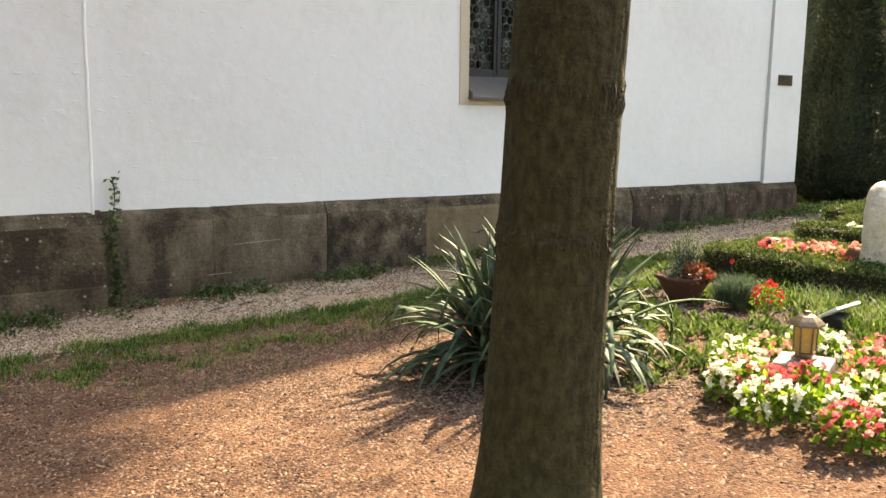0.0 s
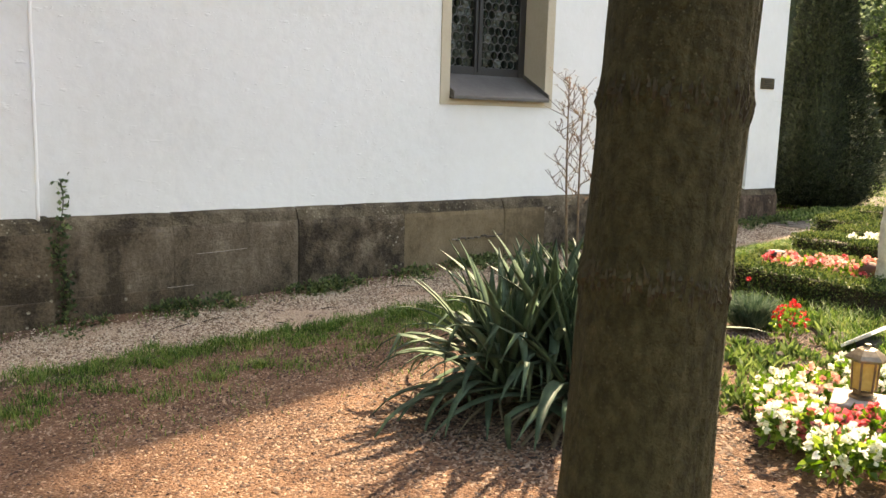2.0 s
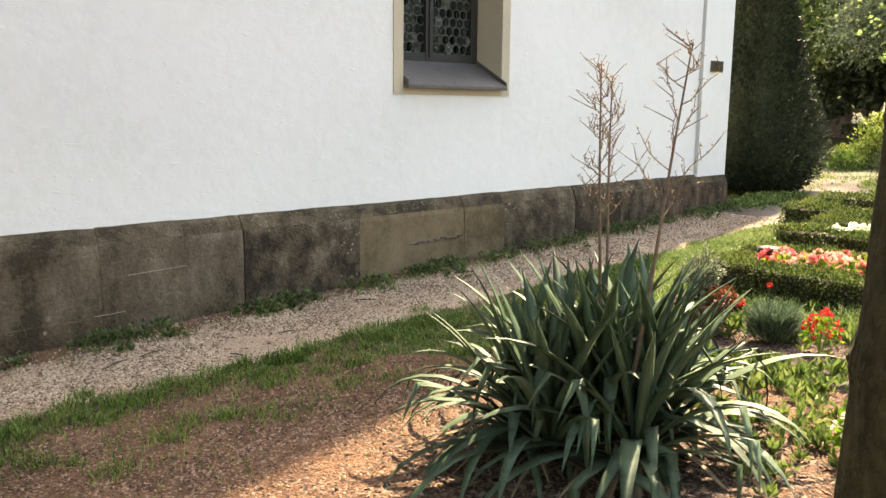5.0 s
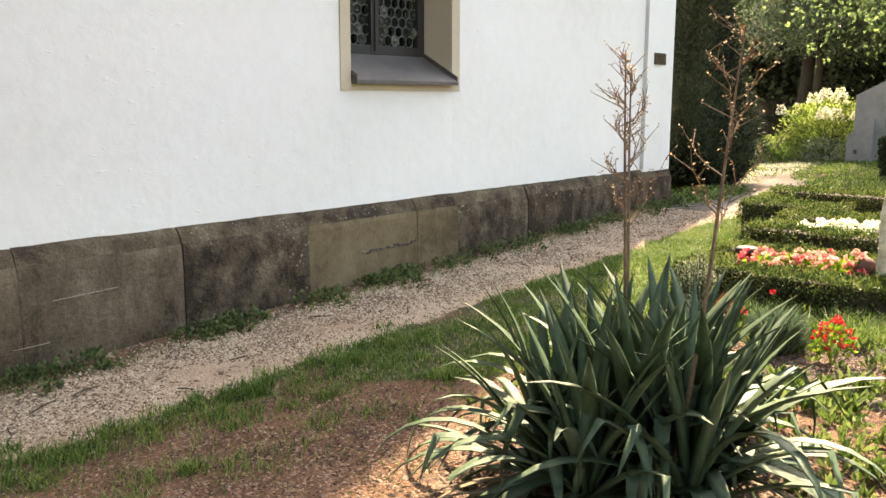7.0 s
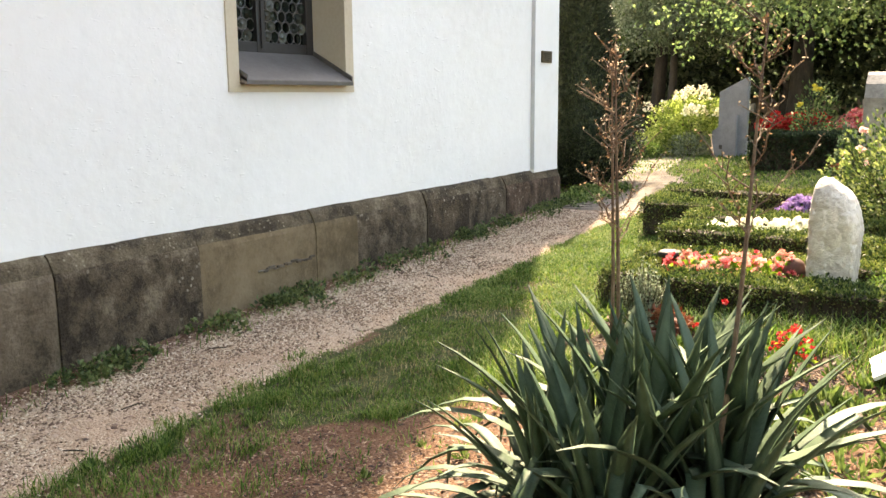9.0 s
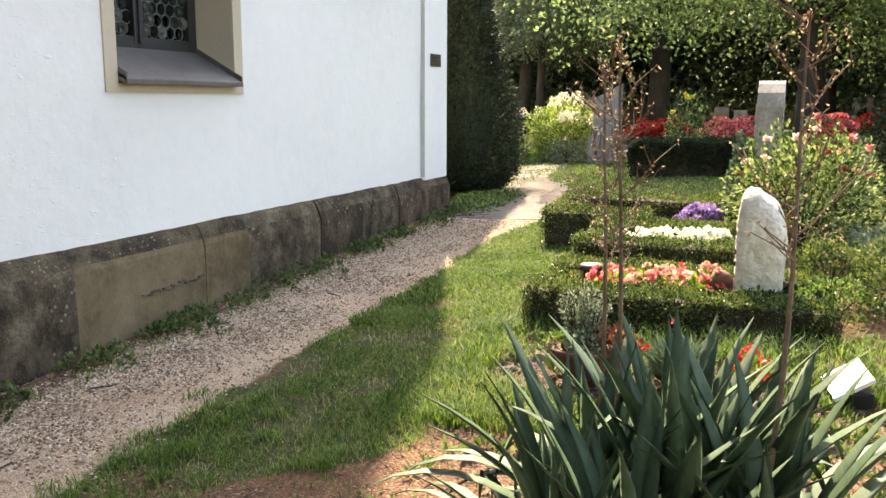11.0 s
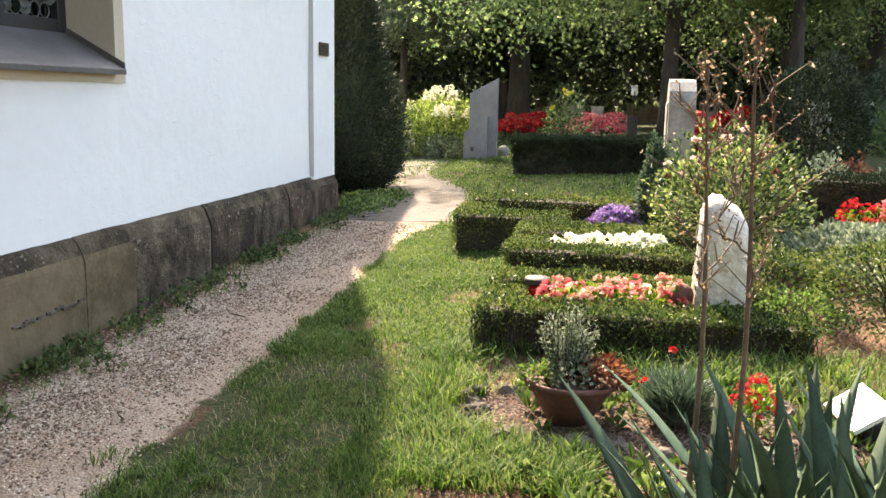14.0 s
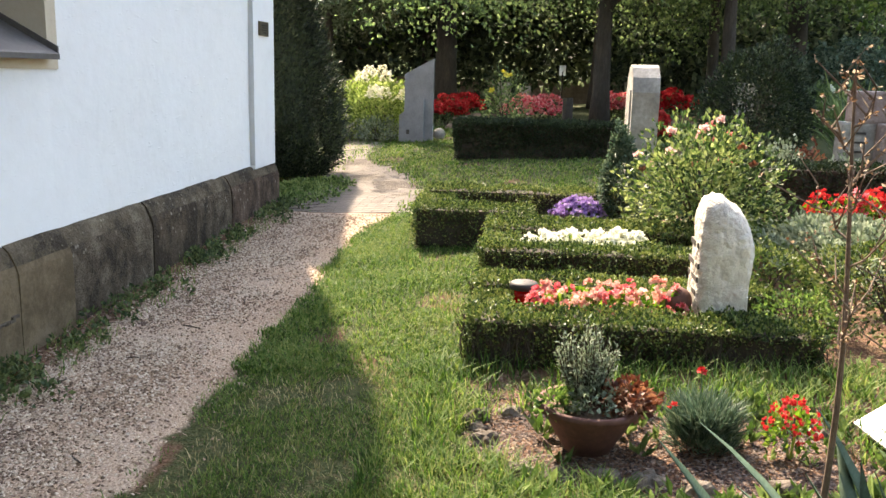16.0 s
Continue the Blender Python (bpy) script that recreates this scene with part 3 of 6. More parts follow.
# corner strips that stand proud of the wall
for name, x0, x1 in (("pilaster_1", -0.9, 1.385), ("pilaster_2", 9.285, END_X + 0.01)):
    g = Geo()
    v, f = grid_wall(x0, x1, 0.735, HIGH - 0.01, WALL_Y - 0.045)
    g.add(v, f)
    for x in (x0, x1):
        zs = np.linspace(0.735, HIGH - 0.01, 50)
        w = np.array([noise.noise((z * 2, x, 1)) * 0.004 for z in zs])
        pts = np.concatenate([np.stack([np.full(50, x), np.full(50, WALL_Y - 0.045), zs], -1), np.stack([x + w + (0.012 if x == 1.385 else 0), np.full(50, WALL_Y + (0.02 if x < END_X else 0.63)), zs], -1)])
        g.add(pts, [(i, i + 1, 51 + i, 50 + i) for i in range(49)])
    g.add([(x0, WALL_Y - 0.045, 0.735), (x1, WALL_Y - 0.045, 0.735), (x1, WALL_Y + 0.02, 0.735), (x0, WALL_Y + 0.02, 0.735)], [(0, 1, 2, 3)])
    tagged(part(name, g, M_PLASTER), "flat white plaster pilaster strip at the wall's end", "pilaster", kind="structure")

# Bead coloured paler than the wall for the light this edge catches.
zs = np.linspace(0.74, HIGH - 0.02, 70)
bead = np.stack([1.388 + np.array([noise.noise((z * 2.3, 4.1, 0)) * 0.006 + noise.noise((z * 13, 1.7, 0)) * 0.004 for z in zs]), np.full(70, WALL_Y - 0.043), zs], -1)
tagged(part("trim", Geo().tube(bead, 0.0135, 8), M_BEAD, smooth=True), "uneven plaster bead along the pilaster's edge, whitened for the light it catches", "trim", kind="structure")
# Pilaster's side coloured grey for the shade it lies in.
tagged(part("trim", Geo().box(9.279, 9.284, WALL_Y - 0.046, WALL_Y - 0.001, 0.77, HIGH - 0.02), material("side_shade_grey", [(0.40, 0.40, 0.39), (0.52, 0.52, 0.51)], 0.9, 4, 40, 0.2, 40, 0.004)), "narrow grey strip painting the shade on the pilaster's side", "trim", kind="structure")

# stone plinth, block by block
plinth = tagged(thing("plinth", "weathered grey-brown sandstone plinth of large blocks under the plaster", "plinth", kind="structure"), kind="structure")


def plinth_block(x0, x1, face, top, seed):
    """A sandstone block with a weathered chamfer and uneven face."""
    nx, prof = max(4, int((x1 - x0) / 0.06)), [(-0.3, 0.0), (0.05, 0.0), (0.2, 0.0), (0.35, 0.0), (0.48, 0.0), (0.585, 0.0), (0.625, 0.002), (0.66, 0.012), (top - 0.035, 0.045), (top - 0.008, 0.075), (top, 0.11)]
    rows = []
    for i in range(nx + 1):
        x = x0 + (x1 - x0) * i / nx
        end = min(i, nx - i) / nx * (x1 - x0)
        for z, back in prof:
            w = noise.noise((x * 2.3, z * 2.3, seed)) * 0.004 + noise.noise((x * 11, z * 11, seed)) * 0.005
            rim = 0.003 if end < 0.004 else 0.0
            chip = max(0, noise.noise((x * 4, 3.3, seed)) - 0.15) * 0.03 * (1 if z > 0.6 else 0)
            rows.append((x + (0.001 if i == 0 else -0.001 if i == nx else 0), face + back + w + rim + chip, z + (noise.noise((x * 7, z, seed + 4)) * 0.006 if z > 0.6 else 0)))
        rows.append((x, WALL_Y + 0.05, top))
        rows.append((x, WALL_Y + 0.05, -0.3))
    m = len(prof) + 2
    f = [(i * m + j, (i + 1) * m + j, (i + 1) * m + (j + 1) % m, i * m + (j + 1) % m) for i in range(nx) for j in range(m)]
    f += [tuple(range(m)), tuple(nx * m + j for j in range(m))[::-1]]
    return Geo().add(rows, f)


STONES = [M_STONE, M_STONE, M_SMOOTHSTONE, M_SMOOTHSTONE, M_LICHEN, M_TANSTONE, M_TANSTONE, M_LICHEN, M_STONE, M_LICHEN, M_REDSTONE, M_REDSTONE]
joints = [-0.95, 0.25, 1.45, 2.29, 3.30, 4.32, 5.46, 5.97, 7.0, 7.76, 8.55, 9.28, END_X + 0.035]
for i in range(len(joints) - 1):
    face = 6.80 - (0.045 if i < 2 else 0.0) + (0.006 if i % 2 else 0)
    part("block", plinth_block(joints[i] + 0.0015, joints[i + 1] - 0.0015, face, 0.765 + 0.003 * math.sin(i * 2.2), i * 3.7), STONES[i], plinth)
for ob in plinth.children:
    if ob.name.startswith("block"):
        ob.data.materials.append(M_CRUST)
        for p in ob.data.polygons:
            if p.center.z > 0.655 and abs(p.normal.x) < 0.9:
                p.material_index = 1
for x, z, ln, tilt in ((2.66, 0.455, 0.40, 0.02), (2.33, 0.215, 0.2, 0.01)):
    part("scratch", Geo().tube([(x - ln / 2, 6.800, z - tilt * ln), (x, 6.797, z), (x + ln / 2, 6.800, z + tilt * ln)], 0.0022, 4), M_BLOCK, plinth, "pale scrape across the stone face")
for i in range(16):
    x = 4.86 + 0.036 * i
    z = 0.405 + 0.01 * i / 15 + rng.normal() * 0.006
    part("mortar_remnant", Geo().box(x - rng.uniform(0.012, 0.03), x + rng.uniform(0.012, 0.03), 6.792, 6.81, z - rng.uniform(0.004, 0.012), z + rng.uniform(0.004, 0.012), 0.003), M_ROCK, plinth)
for x0, x1, face in ((-0.95, 0.62, 6.741), (0.625, 1.45, 6.744), (1.455, 2.28, 6.788)):
    part("footing_stone", Geo().box(x0, x1, face, 6.86, -0.35, 0.205, 0.008), M_STONE, plinth)
part("backing", Geo().box(WEST_X, END_X - 0.02, WALL_Y - 0.005, WALL_Y + 0.6, -0.35, 0.698), M_STONE, plinth)
part("block", Geo().box(WEST_X, -0.96, 6.79, WALL_Y + 0.02, -0.35, 0.76, 0.01), M_STONE, plinth)

# window
window = tagged(thing("window_1", "deep church window with leaded bullseye panes and zinc sill", "window", kind="structure"), kind="structure")
g = Geo()
FX0, FX1, FZ0, FZ1, FY = 4.715, 6.062, 1.612, WIN_Z1 + 0.1, WALL_Y - 0.012
for box in ((FX0, WIN_X0, FZ0, FZ1), (WIN_X1 - 0.012, FX1, FZ0, FZ1), (WIN_X0, WIN_X1 - 0.012, FZ0, WIN_Z0 + 0.005), (WIN_X0, WIN_X1 - 0.012, WIN_Z1, FZ1)):
    g.box(box[0], box[1], FY, WALL_Y + 0.02, box[2], box[3])
part("painted_surround", g, M_TRIM, window, "beige painted band around the opening")
g = Geo()
for x, s in ((WIN_X0, 1), (WIN_X1, -1)):
    g.box(min(x + s * 0.006, x - s * 0.03), max(x + s * 0.006, x - s * 0.03), WALL_Y + 0.021, GLASS_Y + 0.1, WIN_Z0 - 0.05, WIN_Z1)
g.box(WIN_X0, WIN_X1, WALL_Y + 0.021, GLASS_Y + 0.1, WIN_Z1, WIN_Z1 + 0.03)
part("reveal", g, M_TRIM, window, "beige painted window reveal")
g = Geo()
sill = [(WALL_Y - 0.075, 1.662), (WALL_Y - 0.075, 1.690), (WALL_Y - 0.068, 1.697), (GLASS_Y + 0.02, 1.925), (GLASS_Y + 0.02, 1.88), (WALL_Y - 0.05, 1.662)]
g.add([(x, y, z) for x in (WIN_X0 + 0.004, WIN_X1 - 0.004) for y, z in sill], [(0, 1, 7, 6), (1, 2, 8, 7), (2, 3, 9, 8), (3, 4, 10, 9), (4, 5, 11, 10), (5, 0, 6, 11), (0, 5, 4, 3, 2, 1), (6, 7, 8, 9, 10, 11)])
for x in (WIN_X0 + 0.004, WIN_X1 - 0.016):
    g.add([(a, y, z) for a in (x, x + 0.012) for y, z in ((WALL_Y - 0.07, 1.68), (WALL_Y - 0.07, 1.73), (GLASS_Y, 1.95), (GLASS_Y, 1.91))], [(0, 1, 2, 3), (7, 6, 5, 4), (0, 4, 5, 1), (1, 5, 6, 2), (2, 6, 7, 3), (3, 7, 4, 0)])
part("window_sill", g, M_LEADSHEET, window, "sloping dark zinc sill sheet")
g = Geo()
mid = 5.385
for x0, x1 in ((WIN_X0, WIN_X0 + 0.06), (mid - 0.045, mid + 0.045), (WIN_X1 - 0.085, WIN_X1)):
    g.box(x0, x1, GLASS_Y - 0.03, GLASS_Y + 0.04, 1.9, WIN_Z1, 0.006)
g.box(mid - 0.012, mid + 0.012, GLASS_Y - 0.045, GLASS_Y - 0.028, 1.93, WIN_Z1, 0.004)
for z0, z1 in ((1.9, 1.975), (WIN_Z1 - 0.08, WIN_Z1), (3.2, 3.27)):
    g.box(WIN_X0 + 0.06, mid - 0.045, GLASS_Y - 0.026, GLASS_Y + 0.036, z0, z1, 0.006)
    g.box(mid + 0.045, WIN_X1 - 0.085, GLASS_Y - 0.026, GLASS_Y + 0.036, z0, z1, 0.006)
part("window_frame", g, M_IRON, window, "dark painted window frame")
R = 0.043
disc = Geo().revolve([(0.001, -0.006), (0.006, -0.005), (0.014, -0.001), (0.026, 0.001), (R - 0.002, 0.0)], 12).mesh("pane", M_GLASS, True)
sheet = Geo()
cames = Geo()
panes = []
for x0, x1 in ((WIN_X0 + 0.06, mid - 0.045), (mid + 0.045, WIN_X1 - 0.085)):
    sheet.box(x0, x1, GLASS_Y + 0.012, GLASS_Y + 0.016, 1.975, WIN_Z1 - 0.08)
    row, z = 0, 1.975 + R
    while z < WIN_Z1 - 0.1:
        x = x0 + R * (1 if row % 2 == 0 else 2)
        while x < x1 - R * 0.6:
            if not 3.16 < z < 3.3:
                panes.append((x, z))
                a = np.linspace(0, 2 * math.pi, 13)
                cames.tube(np.stack([x + R * np.cos(a), np.full(13, GLASS_Y + 0.003), z + R * np.sin(a)], -1), 0.0042, 4, False)
                for s in (-1, 1):
                    cames.tube([(x + s * R * 0.5, GLASS_Y + 0.004, z + R * 0.87), (x + s * R * 0.5, GLASS_Y + 0.004, z + R * 0.87 + R * 0.01 + 0.012)], 0.004, 4)
            x += 2 * R
        row, z = row + 1, z + R * 1.76
part("glass_sheet", sheet, M_GLASS, window)
part("lead_came", cames, M_LEAD, window, "grey lead cames round bullseye panes")
for x, z in panes:
    ob = part("pane", disc, None, window)
    ob.matrix_world = pose(x, GLASS_Y + 0.004, z, 90, 0, rng.uniform(0, 360))
# Near-black sheet behind the panes imitates the unlit interior.
tagged(part("interior_wall", Geo().box(WIN_X0 - 0.6, WIN_X1 + 0.6, 9.0, 9.1, 0.5, WIN_Z1 + 0.8), M_IRON), "near-black sheet imitating the unlit inside of the church", "wall", kind="structure")

# plaque
plaque = thing("wall_plaque", "small square bronze plaque fixed to the white pilaster", "plaque", (9.562, WALL_Y - 0.047, 2.0))
part("plate", Geo().box(-0.132, 0.132, -0.016, 0.0, -0.064, 0.064, 0.004), M_BRONZE, plaque)
for i, (w, z) in enumerate(((0.16, 0.03), (0.12, 0.008), (0.15, -0.014), (0.09, -0.036))):
    part("line", Geo().box(-w / 2, w / 2, -0.0185, -0.0155, z - 0.004, z + 0.004), M_LETTER, plaque)


# ---- planting helpers ----
def hedge(name, label, strips, height, leaf=0.021, density=9000, mat=None, core_inset=0.035, group="grave hedges", twigs=0):
    """A clipped hedge of straight strips (x0, x1, y0, y1)."""
    cx, cy = np.mean([(s[0] + s[1]) / 2 for s in strips]), np.mean([(s[2] + s[3]) / 2 for s in strips])
    base = float(gz(cx, cy))
    t = thing(name, label, "hedge", (cx, cy, base), group=group)
    core, fol, tw = Geo(), Geo(), Geo()
    for n, (x0, x1, y0, y1) in enumerate(strips):
        i = core_inset
        z0 = float(min(gz(x0, y0), gz(x1, y1), gz(x0, y1))) - base - 0.02
        z1 = float(gz((x0 + x1) / 2, (y0 + y1) / 2)) - base + height
        core.box(x0 - cx + i, x1 - cx - i, y0 - cy + i, y1 - cy - i, z0 + 0.04, z1 - i, 0.02)
        lx, ly, lz = x1 - x0, y1 - y0, z1 - z0
        faces = [(lx * ly, 2, 1), (lx * lz, 1, 0), (lx * lz, 1, 1), (ly * lz, 0, 0), (ly * lz, 0, 1)]
        for area, ax, sidev in faces:
            k = int(area * density)
            u = rng.random((k, 3))
            u[:, ax] = sidev
            p = np.array([x0 - cx, y0 - cy, z0]) + u * np.array([lx, ly, lz])
            nrm = np.zeros((k, 3))
            nrm[:, ax] = 1 if sidev else -1
            uneven = np.array([noise.noise(((a + cx) * 5, (b + cy) * 5, c * 5)) for a, b, c in p]) * 0.042
            p += nrm * (uneven - 0.012 - 0.03 * rng.random(k) ** 2 + 0.035 * rng.random(k) * (rng.random(k) > 0.9))[:, None]
            keep = np.ones(k, bool)
            if ax != 2:
                keep = rng.random(k) < np.clip(0.22 + (p[:, 2] - z0) / lz * 1.0, 0, 1)
            for m2, (a0, a1, b0, b1) in enumerate(strips):
                if m2 != n:
                    keep &= ~((p[:, 0] + cx > a0 + 0.03) & (p[:, 0] + cx < a1 - 0.03) & (p[:, 1] + cy > b0 + 0.03) & (p[:, 1] + cy < b1 - 0.03))
            p, nn = p[keep], nrm[keep]
            d = nn + rng.normal(size=p.shape) * 0.75 + np.array([0, 0, 0.35])
            fol.leaves(p, d, leaf * rng.uniform(0.7, 1.3, len(p)), leaf * 0.62)
        for _ in range(int(twigs * (lx + ly))):
            x, y = rng.uniform(x0, x1) - cx, (y0 if rng.random() < 0.5 else y1) - cy
            if rng.random() < 0.6:
                x, y = x0 - cx + 0.01, rng.uniform(y0, y1) - cy
            tw.tube([(x, y, z0), (x + rng.normal() * 0.02, y + rng.normal() * 0.02, z0 + lz * 0.5), (x + rng.normal() * 0.03, y + rng.normal() * 0.03, z0 + lz * 0.85)], [0.004, 0.003, 0.0015], 4)
    part("core", core, M_TWIG, t)
    if tw.n:
        part("twig", tw, M_TWIG, t, kind="stuff")
    part("foliage", fol, mat or M_BOX, t, kind="stuff")
    return t


def flower_head(dirs, length, width, at=(0, 0, 0)):
    """Petals that meet in one point."""
    v, f = [np.asarray(at, float)], []
    for d in dirs:
        d = d / np.linalg.norm(d)
        side = np.cross(d, rng.normal(size=3))
        side /= np.linalg.norm(side) + 1e-9
        k = length * rng.uniform(0.75, 1.2)
        mid = v[0] + d * k * 0.55 + np.cross(side, d) * k * 0.15
        i = len(v)
        v += [mid + side * width * k / 2, v[0] + d * k, mid - side * width * k / 2]
        f.append((0, i, i + 1, i + 2))
    return Geo().add(v, f)


def bush(name, label, x, y, r, h, count, leaf, mat, category="shrub", squash=1.0, stems=7, blooms=(), hollow=0.35, lumps=5.0, group="", up=0.4, sink=0.0, taper=0.0):
    """A loose bush: stems, a crown of single leaves with an uneven outline, and blooms (material, count, radius, name)."""
    t = thing(name, label, category, (x, y, float(gz(x, y))), group=group)
    st, fol = Geo(), Geo()
    for i in range(stems):
        a, q = rng.uniform(0, 6.28), rng.uniform(0.2, 0.8)
        e = np.array([math.cos(a) * r * q, math.sin(a) * r * q, h * rng.uniform(0.55, 0.9)])
        m = e * np.array([0.35, 0.35, 0.5])
        st.tube([(0, 0, -0.03), m, e], [0.006 + 0.008 * r, 0.005 + 0.005 * r, 0.003], 5)
    part("stem", st, M_TWIG, t, kind="stuff")
    d = sphere_dirs(count, -0.75)
    count = len(d)
    lump = np.array([noise.noise(tuple(v * lumps * 0.5 + np.array([x, y, 0]))) for v in d])
    rad = (hollow + (1 - hollow) * rng.random(count) ** 0.45) * (1 + 0.38 * lump)
    p = d * rad[:, None]
    zz = (p[:, 2] + 0.75) / 1.75
    shrink = 1 - taper * np.clip(zz, 0, 1)
    p = np.stack([p[:, 0] * r * shrink, p[:, 1] * r * squash * shrink, np.clip(zz, 0.02, 1.3) * h - sink], -1)
    fol.leaves(p, d + rng.normal(size=d.shape) * 0.6 + np.array([0, 0, up]), leaf * rng.uniform(0.6, 1.35, count), leaf * 0.6)
    part("foliage", fol, mat, t, kind="stuff")
    for bmat, bn, br, bname in blooms:
        fl = Geo()
        bd = sphere_dirs(bn * 3, 0.05)[:bn]
        for v in bd:
            lm = 1 + 0.38 * noise.noise(tuple(v * lumps * 0.5 + np.array([x, y, 0])))
            c = np.array([v[0] * r * lm * (1 - taper * 0.6), v[1] * r * squash * lm * (1 - taper * 0.6), (v[2] * lm + 0.75) / 1.75 * h - sink + br * 0.3])
            k = 9
            dirs = sphere_dirs(k, -0.2)
            if bname == "panicles":
                u = rng.random(70)
                w = rng.uniform(0, 6.28, 70)
                rad = br * (0.75 - 0.5 * u) * rng.uniform(0.6, 1.0, 70)
                lean = np.array([v[0], v[1], 0]) * 0.55
                q = c + np.stack([np.cos(w) * rad, np.sin(w) * rad, (u - 0.3) * br * 1.25], -1) + u[:, None] * br * lean
                part("panicle", Geo().leaves(q, np.stack([np.cos(w), np.sin(w), rng.uniform(-0.2, 1.0, 70)], -1), br * 0.32, br * 0.30), bmat, t, "cream-white cone of small petals", kind="stuff")
                continue
            if bn <= 20:
                part(bname.rstrip("s"), flower_head(np.concatenate([dirs, sphere_dirs(8, -0.6)]), br, 0.8, c), bmat, t)
                continue
            fl.leaves(c + dirs * br * 0.15, dirs, br * rng.uniform(0.8, 1.2), br * 0.85)
        if bn > 20:
            part(bname.rstrip("s"), fl, bmat, t, kind="stuff")
    return t


BLOOMS = {}


def begonia(x, y, r, h, petal, group, label, leaf_n=110, bloom_n=34, br=0.02, ls=1.0):
    t = thing("begonia", label, "flower", (x, y, float(gz(x, y))), rng.uniform(0, 360), group)
    fol, fl, st = Geo(), Geo(), Geo()
    for _ in range(6):
        a = rng.uniform(0, 6.28)
        st.tube([(0, 0, -0.02), (math.cos(a) * r * 0.3, math.sin(a) * r * 0.3, h * 0.4), (math.cos(a) * r * 0.6, math.sin(a) * r * 0.6, h * 0.75)], 0.004, 5)
    part("stem", st, M_BEGLEAF, t, kind="stuff")
    d = sphere_dirs(leaf_n, -0.5)
    p = d * (0.45 + 0.5 * rng.random(len(d)))[:, None] * np.array([r, r, h * 0.5]) + np.array([0, 0, h * 0.45])
    fol.leaves(p, d + rng.normal(size=d.shape) * 0.4, rng.uniform(0.034, 0.062, len(d)) * ls, 0.042 * ls, cup=0.2)
    part("foliage", fol, M_BEGLEAF, t, kind="stuff")
    if petal.name not in BLOOMS:
        BLOOMS[petal.name] = []
        for _ in range(5):
            q = sphere_dirs(6, -0.6)
            BLOOMS[petal.name].append(flower_head(q + np.array([0, 0, 0.5]), 1.0, 0.9).mesh("bloom", petal))
    for v in sphere_dirs(bloom_n, -0.05):
        c = v * np.array([r, r, h * 0.55]) * rng.uniform(0.82, 1.08) + np.array([0, 0, h * 0.5])
        ob = part("bloom", BLOOMS[petal.name][int(rng.integers(0, 5))], None, t)
        k = br * rng.uniform(0.7, 1.25)
        ob.matrix_local = Matrix.Translation(c) @ Vector((0, 0, 1)).rotation_difference(Vector(v)).to_matrix().to_4x4() @ pose(0, 0, 0, 0, 0, rng.uniform(0, 360)) @ Matrix.Diagonal((k, k, k, 1))
    return t


# ---- tree beside the walk ----
SCARS = (0.957, 1.335, 2.2)


def bark_radius(t, z, radius):
    """Distance of the bark from the trunk's middle at an angle and height."""
    r = radius * (1 - 0.045 * (z - 1.3)) * (1 + 0.45 * math.exp(-max(z, -0.1) / 0.17)) if z < 3.2 else radius * max(0.25, 0.915 - 0.1 * (z - 3.2))
    c, s = math.cos(t), math.sin(t)
    near_scar = sum(math.exp(-((z - q) / 0.035) ** 2) for q in SCARS)
    crack = noise.noise((c * 7, s * 7, z * 1.6))
    crack = -0.007 * max(0, 1 - abs(crack) * 9) * (1 if z < 3.3 else 0) * max(0.2, 0.55 + 0.45 * math.cos(t + 0.6))
    w = 1 + 0.03 * noise.noise((c * 1.2, s * 1.2, z * 0.7)) + 0.014 * noise.noise((c * 6, s * 6, z * 4)) + 0.009 * noise.noise((c * 19, s * 19, z * 9))
    return r * w * (1 + 0.012 * near_scar) + crack + 0.009 * near_scar * noise.noise((c * 18, s * 18, z * 14))


def bark_trunk(radius, top, lean, rings, n):
    zs = np.concatenate([np.linspace(-0.15, 3.2, rings), np.linspace(3.4, top, 14)])
    a = np.linspace(0, 2 * math.pi, n, endpoint=False)
    v = [(lean[0] * z + math.cos(t) * bark_radius(t, z, radius), lean[1] * z + math.sin(t) * bark_radius(t, z, radius), z) for z in zs for t in a]
    m = len(zs)
    f = [(i * n + j, i * n + (j + 1) % n, (i + 1) * n + (j + 1) % n, (i + 1) * n + j) for i in range(m - 1) for j in range(n)]
    return Geo().add(v, f)


def crown_leaves(limb_ends, per, spread, size):
    g = Geo()
    for e in limb_ends:
        d = sphere_dirs(per, -0.9)
        p = np.asarray(e) + d * (rng.random(len(d)) ** 0.5)[:, None] * np.array([spread, spread, spread * 0.65])
        g.leaves(p, d + rng.normal(size=d.shape) + np.array([0, 0, -0.4]), size * rng.uniform(0.7, 1.3, len(d)), size * 0.75)
    return g


